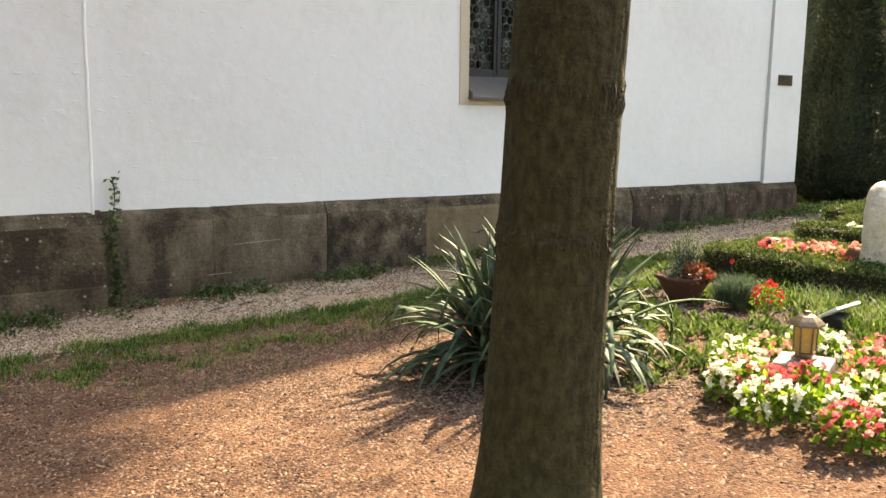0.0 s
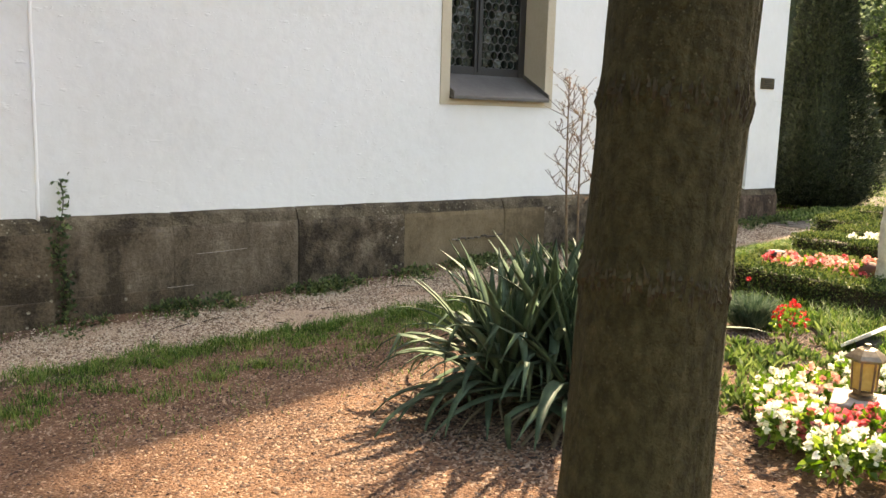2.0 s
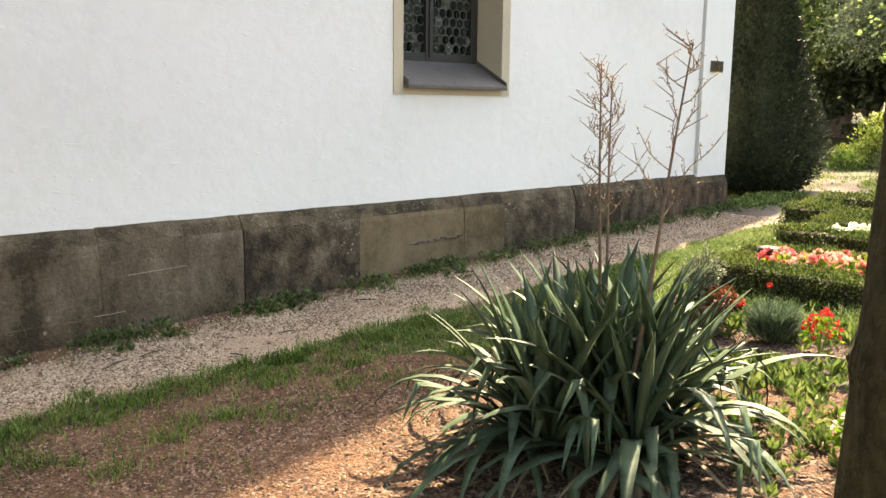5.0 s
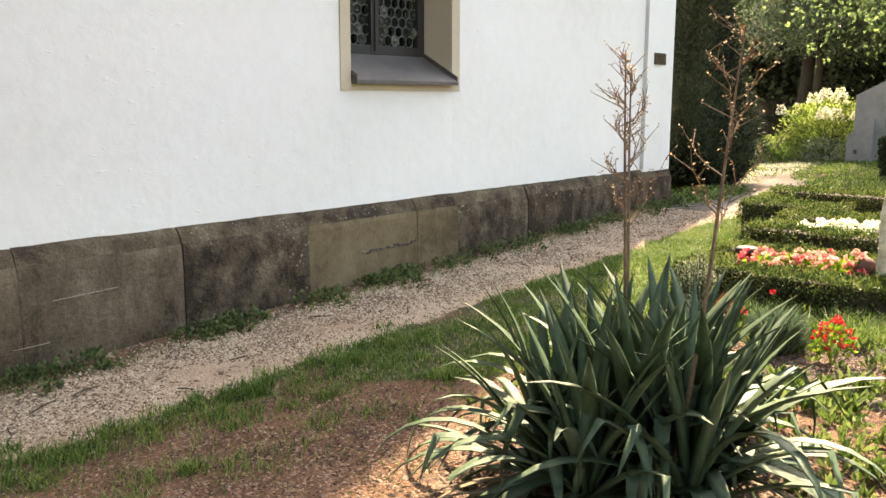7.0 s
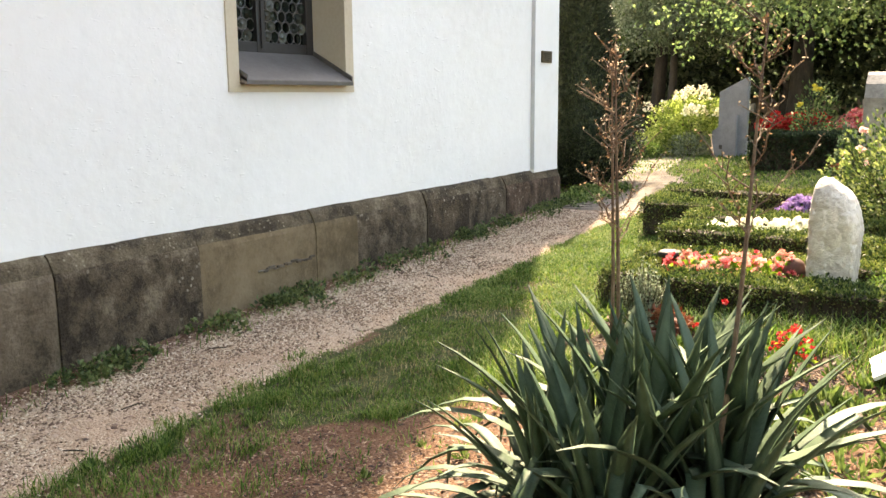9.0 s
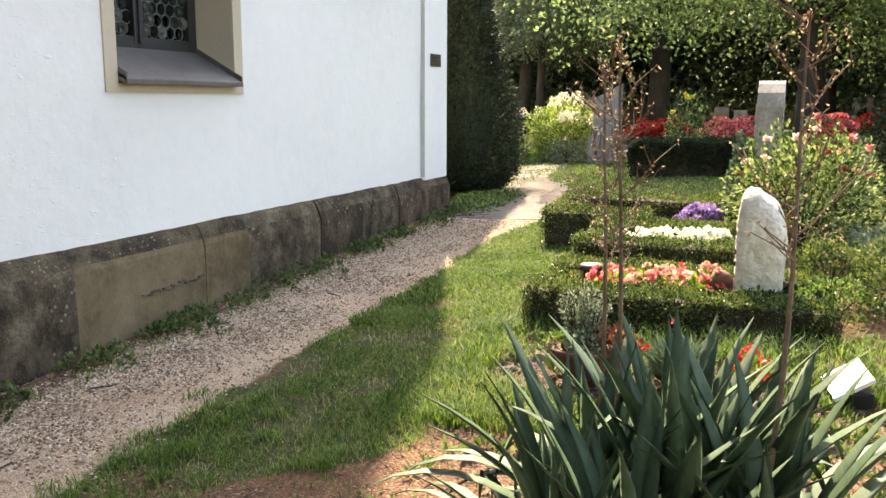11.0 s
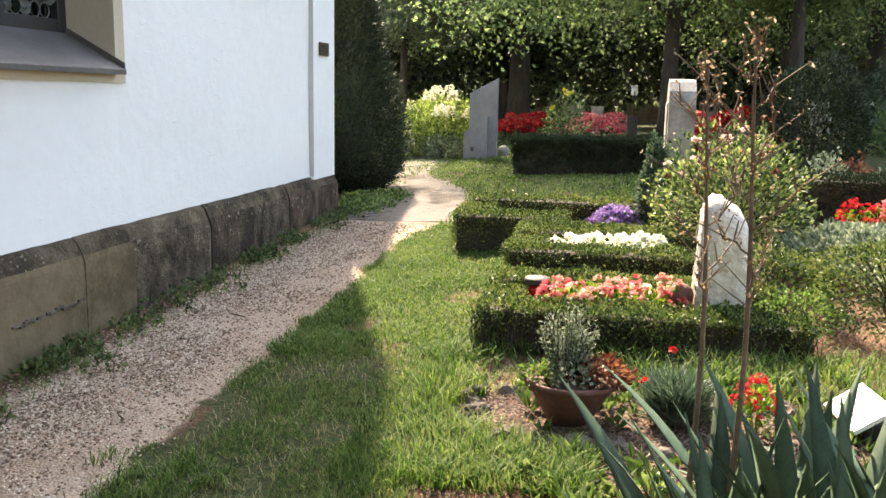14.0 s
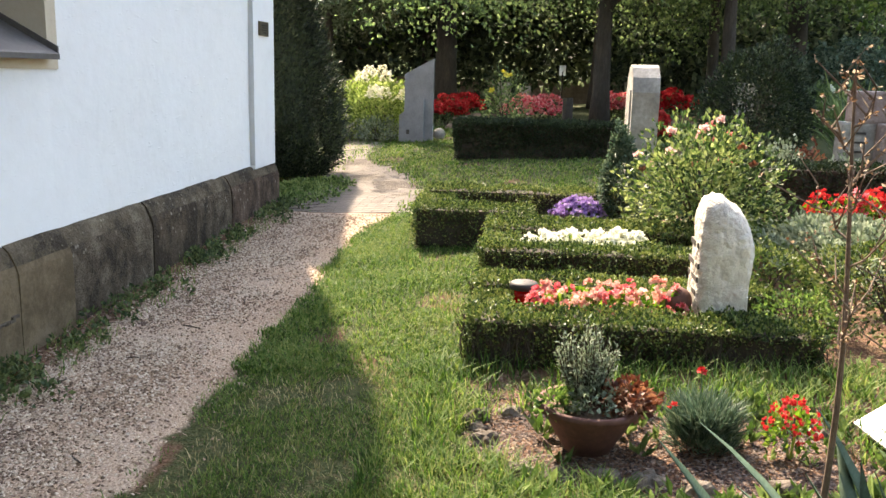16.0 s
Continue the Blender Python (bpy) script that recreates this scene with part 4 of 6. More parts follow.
def limbs(start, count, length, rise, r0, droop=0.0):
    g, ends = Geo(), []
    for i in range(count):
        a = i * 2.4 + rng.uniform(-0.4, 0.4)
        z = start[2] + rise * i / count
        ln = length * rng.uniform(0.6, 1.1)
        pts = [np.array([start[0], start[1], z]) + np.array([math.cos(a) * ln * q, math.sin(a) * ln * q, ln * (0.55 * q - droop * q * q) + rng.normal() * 0.06]) for q in (0, 0.25, 0.5, 0.75, 1.0)]
        g.tube(pts, np.linspace(r0, r0 * 0.2, 5), 6)
        ends += pts[2:]
        for q in pts[2:4]:
            e = q + np.array([rng.normal(), rng.normal(), rng.normal() * 0.4]) * ln * 0.25
            g.tube([q, (q + e) / 2 + np.array([0, 0, 0.05]), e], [r0 * 0.35, r0 * 0.2, r0 * 0.1], 5)
            ends.append(e)
    return g, ends


TX, TY = 1.605, 1.835
TILTED = (0.030, -0.020)
tz = float(gz(TX, TY))
tree = thing("maple_tree", "broad maple tree with greenish-brown cracked bark beside the path", "tree", (TX - TILTED[0] * 1.3, TY - TILTED[1] * 1.3, tz))
part("trunk", bark_trunk(0.158, 9.0, TILTED, 170, 120), M_BARK, tree, smooth=True)
for zc in SCARS:
    g = Geo()
    for a in rng.uniform(0, 6.28, 260):
        h, w = rng.uniform(0.012, 0.055), rng.uniform(0.0025, 0.0065)
        z = zc + rng.normal() * 0.016 + 0.012 * math.sin(a * 2 + zc)
        r = bark_radius(a, z, 0.158) + 0.0005
        c, q = np.array([math.cos(a), math.sin(a), 0]), np.array([-math.sin(a), math.cos(a), 0])
        o = np.array([TILTED[0] * z, TILTED[1] * z, z])
        g.tube([o + c * (r - 0.004) - np.array([0, 0, h / 2]), o + c * r + q * rng.normal() * 0.003, o + c * (r - 0.004) + np.array([0, 0, h / 2])], [w * 0.4, w, w * 0.4], 4)
    part("scar", g, M_SCAR, tree, "dark ring of cracked bark ridges", kind="stuff")
lg, ends = limbs((TILTED[0] * 4.6, TILTED[1] * 4.6, 4.4), 9, 2.6, 4.2, 0.07)
part("limb", lg, M_BARK, tree, kind="stuff")
part("crown", crown_leaves(ends, 130, 0.75, 0.11), M_LEAFMID, tree, kind="stuff")


# ---- yucca clump with dry flower stalks ----
def yucca_leaf(length, width, arch, fold, mat):
    """A sword leaf with a channelled section, arching away along +x and up."""
    n = 9
    rows, f = [], []
    x = z = 0.0
    ang = radians(82)
    for i in range(n + 1):
        q = i / n
        w = width * (0.55 + 0.45 * min(1, q * 4)) * (1 - max(0, (q - 0.55) / 0.45) ** 1.6) / 2
        w = max(w, 0.0008)
        dx, dz = math.cos(ang), math.sin(ang)
        nx, nz = -dz, dx
        lift = w * 0.45
        rows += [(x + nx * lift, -w, z + nz * lift), (x, 0, z), (x + nx * lift, w, z + nz * lift), (x - nx * 0.0015, 0, z - nz * 0.0015)]
        x, z = x + dx * length / n, z + dz * length / n
        ang -= radians(arch) / n * (0.4 + 1.2 * q)
        if fold and i == fold:
            ang -= radians(75)
    for i in range(n):
        a, b = i * 4, i * 4 + 4
        f += [(a, a + 1, b + 1, b), (a + 1, a + 2, b + 2, b + 1), (a + 2, a + 3, b + 3, b + 2), (a + 3, a, b, b + 3)]
    return Geo().add(rows, f).mesh("leaf", mat, True)


YX, YY = 2.86, 3.42
yucca = thing("yucca", "dark green yucca clump with sword leaves and two dry flower stalks", "plant", (YX, YY, float(gz(YX, YY))))
fresh = [yucca_leaf(ln, w, a, fo, M_YUCCA) for ln, w, a, fo in ((0.60, 0.044, 14, 0), (0.68, 0.046, 34, 0), (0.70, 0.044, 70, 0), (0.70, 0.040, 105, 0), (0.68, 0.040, 50, 6), (0.72, 0.046, 30, 0), (0.68, 0.042, 130, 0), (0.72, 0.040, 85, 5))]
dead = [yucca_leaf(ln, w, a, 0, M_YUCCADEAD) for ln, w, a in ((0.50, 0.026, 60), (0.44, 0.022, 100), (0.52, 0.02, 40))]
rosettes = [(0.0, 0.0, 1.08), (-0.22, 0.06, 0.98), (0.10, 0.22, 1.0), (0.15, -0.16, 1.0), (-0.08, -0.22, 0.96), (-0.16, 0.26, 0.9), (0.28, 0.04, 1.0)]
for rx, ry, s in rosettes:
    hz = float(gz(YX + rx, YY + ry)) - float(gz(YX, YY))
    part("crown_stub", Geo().tube([(rx, ry, hz - 0.03), (rx, ry, hz + 0.06), (rx * 1.03, ry * 1.03, hz + 0.10)], [0.04, 0.032, 0.02], 8), M_TWIG, yucca)
    for i in range(44):
        q = i / 43
        out = rng.uniform(-10, 10) + 2 + 64 * q ** 1.5
        which = int(rng.integers(0, 2)) if q < 0.35 else int(rng.integers(1, 8)) if q < 0.6 else (2, 3, 4, 6, 7, 3)[int(rng.integers(0, 6))]
        if out > 62 and rng.random() < 0.4:
            which = 6
        az = i * 137.5 + rng.uniform(-20, 20)
        sc = s * rng.uniform(0.86, 1.12) * (1.02 if q < 0.5 else 1.08)
        ob = part("leaf", fresh[which], None, yucca)
        ob.matrix_world = Matrix.Translation((YX + rx, YY + ry, float(gz(YX, YY)) + hz + 0.10 - 0.06 * q)) @ pose(0, 0, 0, 0, 0, az) @ pose(0.012, 0, 0, 0, out, 0) @ pose(0, 0, 0, 0, 0, rng.uniform(-14, 14)) @ Matrix.Diagonal((sc, sc * rng.uniform(0.9, 1.35), sc, 1))
    for i in range(22):
        ob = part("dead_leaf", dead[int(rng.integers(0, 3))], None, yucca, "dry brown leaf")
        sc = rng.uniform(0.7, 1.1)
        ob.matrix_world = Matrix.Translation((YX + rx, YY + ry, float(gz(YX, YY)) + hz + 0.07)) @ pose(0, 0, 0, 0, 0, rng.uniform(0, 360)) @ pose(0.02, 0, 0, 0, rng.uniform(70, 88), 0) @ Matrix.Diagonal((sc, sc, sc, 1))


def stalk(x, y, top, lean, reach, sides, z0=0.55):
    """A bare dry stalk with thin side shoots and papery buds."""
    bx, by, base = x - YX, y - YY, float(gz(x, y)) - float(gz(YX, YY))
    g, b = Geo(), Geo()
    n = 12
    zs = np.linspace(0, top - float(gz(x, y)), n)
    pts = np.stack([bx + lean[0] * zs + 0.012 * np.sin(zs * 5), by + lean[1] * zs + 0.012 * np.cos(zs * 4), base + zs], -1)
    g.tube(pts, np.linspace(0.0105, 0.0028, n), 7)

    def buds(c, k, s):
        d = sphere_dirs(k, -0.8)
        b.leaves(c + d * s * 0.2, d, s * rng.uniform(0.6, 1.3, len(d)), s * 0.6)

    for i in range(sides):
        q = z0 + (0.97 - z0) * i / max(1, sides - 1)
        p = np.array([np.interp(q, np.linspace(0, 1, n), pts[:, j]) for j in range(3)])
        a = i * 2.6 + rng.uniform(-0.5, 0.5)
        ln = reach * rng.uniform(0.55, 1.15) * (1.2 - 0.85 * max(0, q - 0.5) / 0.5)
        o = np.array([math.cos(a), math.sin(a), 0])
        w = [p + o * ln * u * 0.72 + np.array([0, 0, ln * (0.3 * u + 0.5 * u * u)]) + rng.normal(size=3) * 0.01 * u for u in (0, 0.3, 0.55, 0.8, 1.0)]
        g.tube(w, [0.0027, 0.0023, 0.002, 0.0016, 0.001], 5)
        for u in np.linspace(0.3, 1, 8):
            c = np.array([np.interp(u, (0, 0.3, 0.55, 0.8, 1.0), [v[j] for v in w]) for j in range(3)])
            buds(c, 2, 0.010)
            if rng.random() < 0.6:
                e = c + np.array([rng.normal() * 0.04, rng.normal() * 0.04, 0.05])
                g.tube([c, (c + e) / 2, e], [0.002, 0.0016, 0.001], 4)
                buds(e, 2, 0.011)
    buds(pts[-1], 6, 0.016)
    s = part("flower_stalk", g, M_STALK, yucca, "thin bare brown dry stalk")
    part("dry_bud", b, M_BUD, s, "pale papery dry buds", kind="stuff")


stalk(3.245, 3.70, 1.66, (0.012, 0.010), 0.17, 11, 0.60)
stalk(3.125, 3.63, 1.71, (-0.03, 0.005), 0.17, 12, 0.60)
stalk(2.70, 3.235, 1.77, (0.19, -0.035), 0.25, 11, 0.60)

# ---- clipped graves ----
hedge("box_hedge", "low clipped boxwood hedge framing a grave with coral begonias", [(5.50, 5.80, 2.95, 4.60), (6.16, 6.42, 3.0, 4.60), (5.80, 6.16, 4.40, 4.60)], 0.225, twigs=90, density=11000)
hedge("box_hedge", "yellow-green clipped boxwood hedge framing a grave with white flowers", [(6.70, 6.98, 3.2, 4.62), (7.36, 7.74, 3.2, 4.62), (6.98, 7.36, 4.38, 4.62)], 0.29, density=10000)
hedge("box_hedge", "dark green clipped boxwood hedge framing a grave beside the paved path", [(8.02, 8.36, 4.3, 5.22), (8.78, 9.08, 3.5, 5.22), (8.36, 8.78, 4.95, 5.22)], 0.31, density=8000)
hedge("dark_hedge", "tall clipped hedge behind the lawn, leaves coloured dark for shade", [(13.1, 14.1, 3.2, 5.35)], 0.44, 0.035, 7000, M_BOXSHADE, group="")
hedge("dark_hedge", "dark clipped hedge behind an ivy-covered grave", [(9.2, 9.7, -0.6, 2.4)], 0.4, 0.03, 4000, M_BOXSHADE, group="")
hedge("far_hedge", "low dark hedge beside the far lawn", [(24.5, 25.2, 7.6, 11.5)], 0.55, 0.06, 1200, M_BOXSHADE, group="")

# begonias on the first grave
for i in range(13):
    x, y = 5.90 + 0.16 * (i % 2) + rng.normal() * 0.02, 4.28 - i * 0.058 + rng.normal() * 0.02
    begonia(x, y, 0.085, 0.27, M_CORAL if i % 3 else M_PINK, "coral begonias on the grave", "coral-pink flowering begonia on the hedged grave", 60, 34, 0.026)
for i in range(4):
    begonia(5.92 + 0.13 * (i % 2), 4.12 - 0.13 * i, 0.05, 0.25, M_LEAFBRIGHT, "green bedding plants", "yellow-green bedding plant between the begonias", 60, 8, 0.02)

# white cushion flowers on the second grave
for i in range(9):
    begonia(7.10 + 0.11 * (i % 2), 4.30 - i * 0.083, 0.085, 0.29, M_WHITE, "white cushion flowers", "white cushion flower on the hedged grave", 40, 110, 0.026)
bush("aster", "round lilac aster in full bloom on the third grave", 8.64, 3.93, 0.18, 0.235, 800, 0.03, M_LEAFMID, "flower", blooms=((M_PURPLE, 170, 0.035, "blooms"),), hollow=0.5)


def rough_stone(name, label, profile_w, height, thick, seed, mat, at, turn=0.0, round_top=0.6, category="gravestone"):
    """An undressed standing stone with a rounded head and hewn faces."""
    t = thing(name, label, category, at, turn)
    g = Geo()
    nz, na = 48, 72
    v = []
    for i in range(nz + 1):
        q = i / nz
        z = height * q - 0.05
        edge = 1.0 if q < 1 - round_top * 0.4 else math.sqrt(max(0.0, 1 - ((q - 1 + round_top * 0.4) / (round_top * 0.4)) ** 2.4)) * 0.9 + 0.06
        for j in range(na):
            a = 2 * math.pi * j / na
            c, s = math.cos(a), math.sin(a)
            p = 5.0
            r = (abs(c) ** p + abs(s) ** p) ** (-1 / p)
            x, y = c * r * profile_w / 2 * edge, s * r * thick / 2 * (0.55 + 0.45 * edge)
            w = 1 + 0.10 * noise.noise((c * 1.3 + seed, s * 1.3, z * 2.5)) + 0.05 * noise.noise((c * 4 + seed, s * 4, z * 9)) + 0.035 * noise.noise((c * 11 + seed, s * 11, z * 24))
            v.append((x * w, y * w, z + 0.02 * noise.noise((c * 2, s * 2, seed)) * q))
    f = [(i * na + j, i * na + (j + 1) % na, (i + 1) * na + (j + 1) % na, (i + 1) * na + j) for i in range(nz) for j in range(na)]
    f.append(tuple(nz * na + j for j in range(na)))
    part("stone", g.add(v, f), mat, t, smooth=True)
    return t


white = rough_stone("gravestone", "rough-hewn pale limestone gravestone with dark lettering beside clipped box", 0.36, 0.80, 0.26, 1.7, M_LIMESTONE, (5.99, 3.345, float(gz(5.98, 3.29))))
for k, (z, w) in enumerate(((0.50, 0.20), (0.40, 0.26), (0.33, 0.24), (0.26, 0.22))):
    part("inscription", Geo().box(-w / 2, w / 2, 0.10, 0.137, z - 0.014, z + 0.014, 0.003), M_LETTER, white, "row of dark raised letters")
for ob in white.children:
    if ob.name.startswith("inscription"):
        continue
    tall = max(v.co.z for v in ob.data.vertices)
    for v in ob.data.vertices:
        v.co.z -= 4.2 * max(0.0, 0.06 - v.co.y) ** 2 * float(smooth_step(v.co.z, tall * 0.45, tall))
ball = thing("stone_ball", "terracotta ball lying among begonias by the gravestone", "ornament", (5.93, 3.55, float(gz(5.93, 3.55)) + 0.15))
part("ball", Geo().revolve([(0.07 * math.sin(a), 0.07 - 0.07 * math.cos(a)) for a in np.linspace(0.02, math.pi - 0.02, 12)], 20), M_TERRA, ball, smooth=True)
part("stand", Geo().revolve([(0.03, -0.17), (0.03, -0.02), (0.05, 0.0), (0.05, 0.012), (0.001, 0.012)], 14), M_TERRA, ball, smooth=True)

lamp = thing("grave_lantern", "black and red plastic grave lantern beside the box hedge", "lantern", (6.06, 4.335, float(gz(6.06, 4.335))))
part("base", Geo().revolve([(0.001, 0), (0.06, 0), (0.06, 0.13), (0.052, 0.145), (0.001, 0.145)], 16), M_BLACK, lamp, smooth=True)
part("glass_body", Geo().revolve([(0.05, 0.145), (0.053, 0.20), (0.05, 0.245), (0.001, 0.245)], 16), M_REDGLASS, lamp, "dark red plastic body", smooth=True)
part("lid", Geo().revolve([(0.060, 0.243), (0.078, 0.246), (0.078, 0.272), (0.066, 0.282), (0.001, 0.284)], 16), M_BLACK, lamp, smooth=True)

# ---- small grave bed with the bowl ----
pot = thing("plant_bowl", "wide terracotta bowl with rosemary, variegated euonymus and coral bells", "flower pot", (4.71, 4.065, float(gz(4.71, 4.065)) - 0.012))
part("bowl", Geo().revolve([(0.001, 0.0), (0.075, 0.0), (0.088, 0.008), (0.135, 0.09), (0.178, 0.165), (0.182, 0.172), (0.196, 0.174), (0.198, 0.196), (0.190, 0.202), (0.176, 0.198), (0.165, 0.165), (0.001, 0.16)], 36), M_TERRA, pot, smooth=True)
part("soil", Geo().revolve([(0.168, 0.168), (0.1, 0.18), (0.001, 0.186)], 20), M_SOIL, pot)
g, s = Geo(), Geo()
for i in range(95):
    a, q = rng.uniform(0, 6.28), rng.uniform(0, 1) ** 0.6
    b = np.array([0.03 + math.cos(a) * 0.04, 0.02 + math.sin(a) * 0.04, 0.18])
    e = np.array([0.03 + math.cos(a) * 0.13 * q, 0.02 + math.sin(a) * 0.13 * q, 0.18 + rng.uniform(0.2, 0.34) * (1 - 0.3 * q)])
    s.tube([b, (b + e) / 2, e], 0.0018, 4)
    u = np.linspace(0.2, 1, 22)[:, None]
    p = b + (e - b) * u
    d = (e - b) / np.linalg.norm(e - b) + rng.normal(size=(22, 3)) * 0.8
    g.leaves(p, d, rng.uniform(0.018, 0.03, 22), 0.008)
part("rosemary", g, M_HERB, pot, "grey-green rosemary sprigs", kind="stuff")
part("rosemary_stem", s, M_TWIG, pot)
for nm, lab, mt, c, rad, k, lf in (("euonymus", "cream-edged small leaves", M_HERB, (-0.06, -0.02, 0.22), 0.10, 240, 0.028), ("euonymus", "pale green small leaves", M_LEAFMID, (-0.05, 0.13, 0.2), 0.09, 220, 0.026), ("coral_bell", "withered reddish-brown leaves", M_BROWNLEAF, (-0.02, -0.14, 0.22), 0.11, 260, 0.04)):
    d = sphere_dirs(k, -0.5)
    g = Geo().leaves(np.array(c) + d * rad * rng.uniform(0.4, 1, len(d))[:, None] * np.array([1, 1, 0.75]), d + rng.normal(size=d.shape) * 0.5, lf * rng.uniform(0.7, 1.2, len(d)), lf * 0.7)
    part(nm, g, mt, pot, lab, kind="stuff")


def tufted(name, label, x, y, r, h, k, mat, blooms=None, width=0.005):
    """A cushion of narrow upright leaves."""
    t = thing(name, label, "flower", (x, y, float(gz(x, y))))
    a, q = rng.uniform(0, 6.28, k), rng.random(k) ** 0.5
    b = np.stack([np.cos(a) * q * r * 0.6, np.sin(a) * q * r * 0.6, rng.random(k) * h * 0.55], -1)
    d = np.stack([np.cos(a) * q * 0.8, np.sin(a) * q * 0.8, np.full(k, 1.0)], -1) + rng.normal(size=(k, 3)) * 0.35
    part("foliage", Geo().leaves(b, d, h * rng.uniform(0.3, 0.6, k), width), mat, t)
    g = Geo()
    for _ in range(14):
        u = rng.uniform(0, 6.28)
        g.tube([(0, 0, -0.02), (math.cos(u) * r * 0.4, math.sin(u) * r * 0.4, h * 0.4), (math.cos(u) * r * 0.7, math.sin(u) * r * 0.7, h * 0.8)], 0.002, 4)
    part("stem", g, M_CARNATION, t, kind="stuff")
    if blooms:
        for dx, dy, dz in blooms:
            dd = sphere_dirs(14, -0.3)
            fl = Geo().leaves(np.array([dx, dy, dz]) + dd * 0.003, dd, 0.02, 0.018)
            part("bloom", fl, M_RED, t, "single red carnation bloom", kind="stuff")
            part("flower_stem", Geo().tube([(dx * 0.4, dy * 0.4, 0.05), (dx * 0.8, dy * 0.8, dz * 0.7), (dx, dy, dz)], 0.002, 4), M_CARNATION, t)
    return t


tufted("carnation", "blue-green carnation cushion with two red blooms in the grave bed", 4.72, 3.63, 0.16, 0.24, 2200, M_CARNATION, ((-0.02, 0.03, 0.31), (-0.10, 0.14, 0.2)))
begonia(4.64, 3.33, 0.095, 0.22, M_RED, "red begonias in the bowl's bed", "small red begonia in bare reddish soil", 130, 70, 0.016, 0.6)


def rock(x, y, s, squash, seed):
    t = thing("border_stone", "rough grey-brown border stone half sunk in soil", "stone", (x, y, float(gz(x, y)) - 0.02), rng.uniform(0, 360), "border stones of the bed")
    bm = bmesh.new()
    bmesh.ops.create_icosphere(bm, subdivisions=3, radius=1)
    v, f = [], []
    bm.verts.index_update()
    for p in bm.verts:
        c = p.co.normalized()
        w = 1 + 0.45 * noise.noise((c.x * 1.6 + seed, c.y * 1.6, c.z * 1.6)) + 0.12 * noise.noise((c.x * 5 + seed, c.y * 5, c.z * 5))
        v.append((c.x * s * w, c.y * s * w * squash, c.z * s * w * 0.85))
    part("stone", Geo().add(v, [[q.index for q in face.verts] for face in bm.faces]), M_ROCK, t)
    bm.free()


for i, (x, y, s) in enumerate(((4.97, 4.50, 0.07), (4.86, 4.49, 0.05), (4.76, 4.46, 0.065), (4.63, 4.42, 0.05), (4.50, 4.32, 0.08), (4.44, 4.18, 0.075), (4.42, 4.02, 0.085), (4.44, 3.87, 0.07), (4.38, 3.70, 0.065), (4.34, 3.56, 0.05), (4.37, 3.42, 0.08), (4.30, 3.28, 0.055), (5.02, 4.36, 0.06), (5.05, 4.22, 0.05), (4.88, 3.17, 0.07), (4.97, 3.32, 0.05), (4.24, 3.14, 0.07), (4.16, 3.0, 0.06), (4.95, 3.85, 0.05))):
    rock(x, y, s, rng.uniform(0.6, 0.95), i * 2.3)

# tilted white slab on a dark rest
slab = thing("grave_slab", "small white marble slab tilted on a dark stone rest", "grave marker", (4.735, 2.93, float(gz(4.735, 2.93))), 8)
tipped = Geo().box(-0.155, 0.155, -0.09, 0.09, -0.009, 0.009, 0.003)
tipped.v = [np.concatenate(tipped.v) @ np.array(Matrix.Rotation(radians(-33), 3, "X")).T + np.array([0, 0, 0.088])]
part("slab", tipped, M_PAPER, slab, "white marble slab with faint grey veins")
part("rest", Geo().box(-0.12, 0.12, -0.085, 0.02, -0.05, 0.070, 0.012), M_BLACK, slab, "dark polished stone rest")
for j, w in enumerate((0.20, 0.16, 0.18)):
    row = Geo().box(-w / 2, w / 2, -0.004, 0.004, 0.0088, 0.0102)
    row.v = [(np.concatenate(row.v) + np.array([0, 0.04 - 0.04 * j, 0])) @ np.array(Matrix.Rotation(radians(-33), 3, "X")).T + np.array([0, 0, 0.088])]
    part("inscription", row, M_GREYSTONE, slab, "faint grey line of lettering")

# ---- flower bed with the bronze lantern ----
block = thing("lantern_plinth", "pale square stone block among begonias", "stone block", (3.52, 2.31, float(gz(3.52, 2.31))), 25)
part("block", Geo().box(-0.12, 0.12, -0.12, 0.12, -0.05, 0.14, 0.012), M_BLOCK, block)
lan = thing("bronze_lantern", "hexagonal bronze grave lantern with amber glass on a stone block", "lantern", (3.53, 2.32, float(gz(3.52, 2.31)) + 0.14), 10)
H6 = 6
part("foot", Geo().revolve([(0.001, 0.0), (0.055, 0.0), (0.055, 0.012), (0.04, 0.018), (0.04, 0.03), (0.05, 0.036), (0.001, 0.036)], H6), M_BRONZE, lan)
for i in range(H6):
    a0, a1 = i * math.pi / 3, (i + 1) * math.pi / 3
    p0, p1 = np.array([math.cos(a0), math.sin(a0)]), np.array([math.cos(a1), math.sin(a1)])
    part("post", Geo().tube([(*p0 * 0.047, 0.03), (*p0 * 0.052, 0.165)], 0.005, 5), M_BRONZE, lan)
    part("pane", Geo().quads([[(*p0 * 0.045, 0.04), (*p1 * 0.045, 0.04), (*p1 * 0.05, 0.16), (*p0 * 0.05, 0.16)]]), M_AMBER, lan, "amber glass pane")
part("roof", Geo().revolve([(0.05, 0.160), (0.080, 0.160), (0.083, 0.170), (0.066, 0.186), (0.04, 0.205), (0.016, 0.214), (0.014, 0.226), (0.001, 0.228)], H6), M_BRONZE, lan, "domed bronze lid")
part("candle", Geo().revolve([(0.001, 0.036), (0.03, 0.036), (0.03, 0.10), (0.001, 0.10)], 14), M_CREAM, lan, smooth=True)

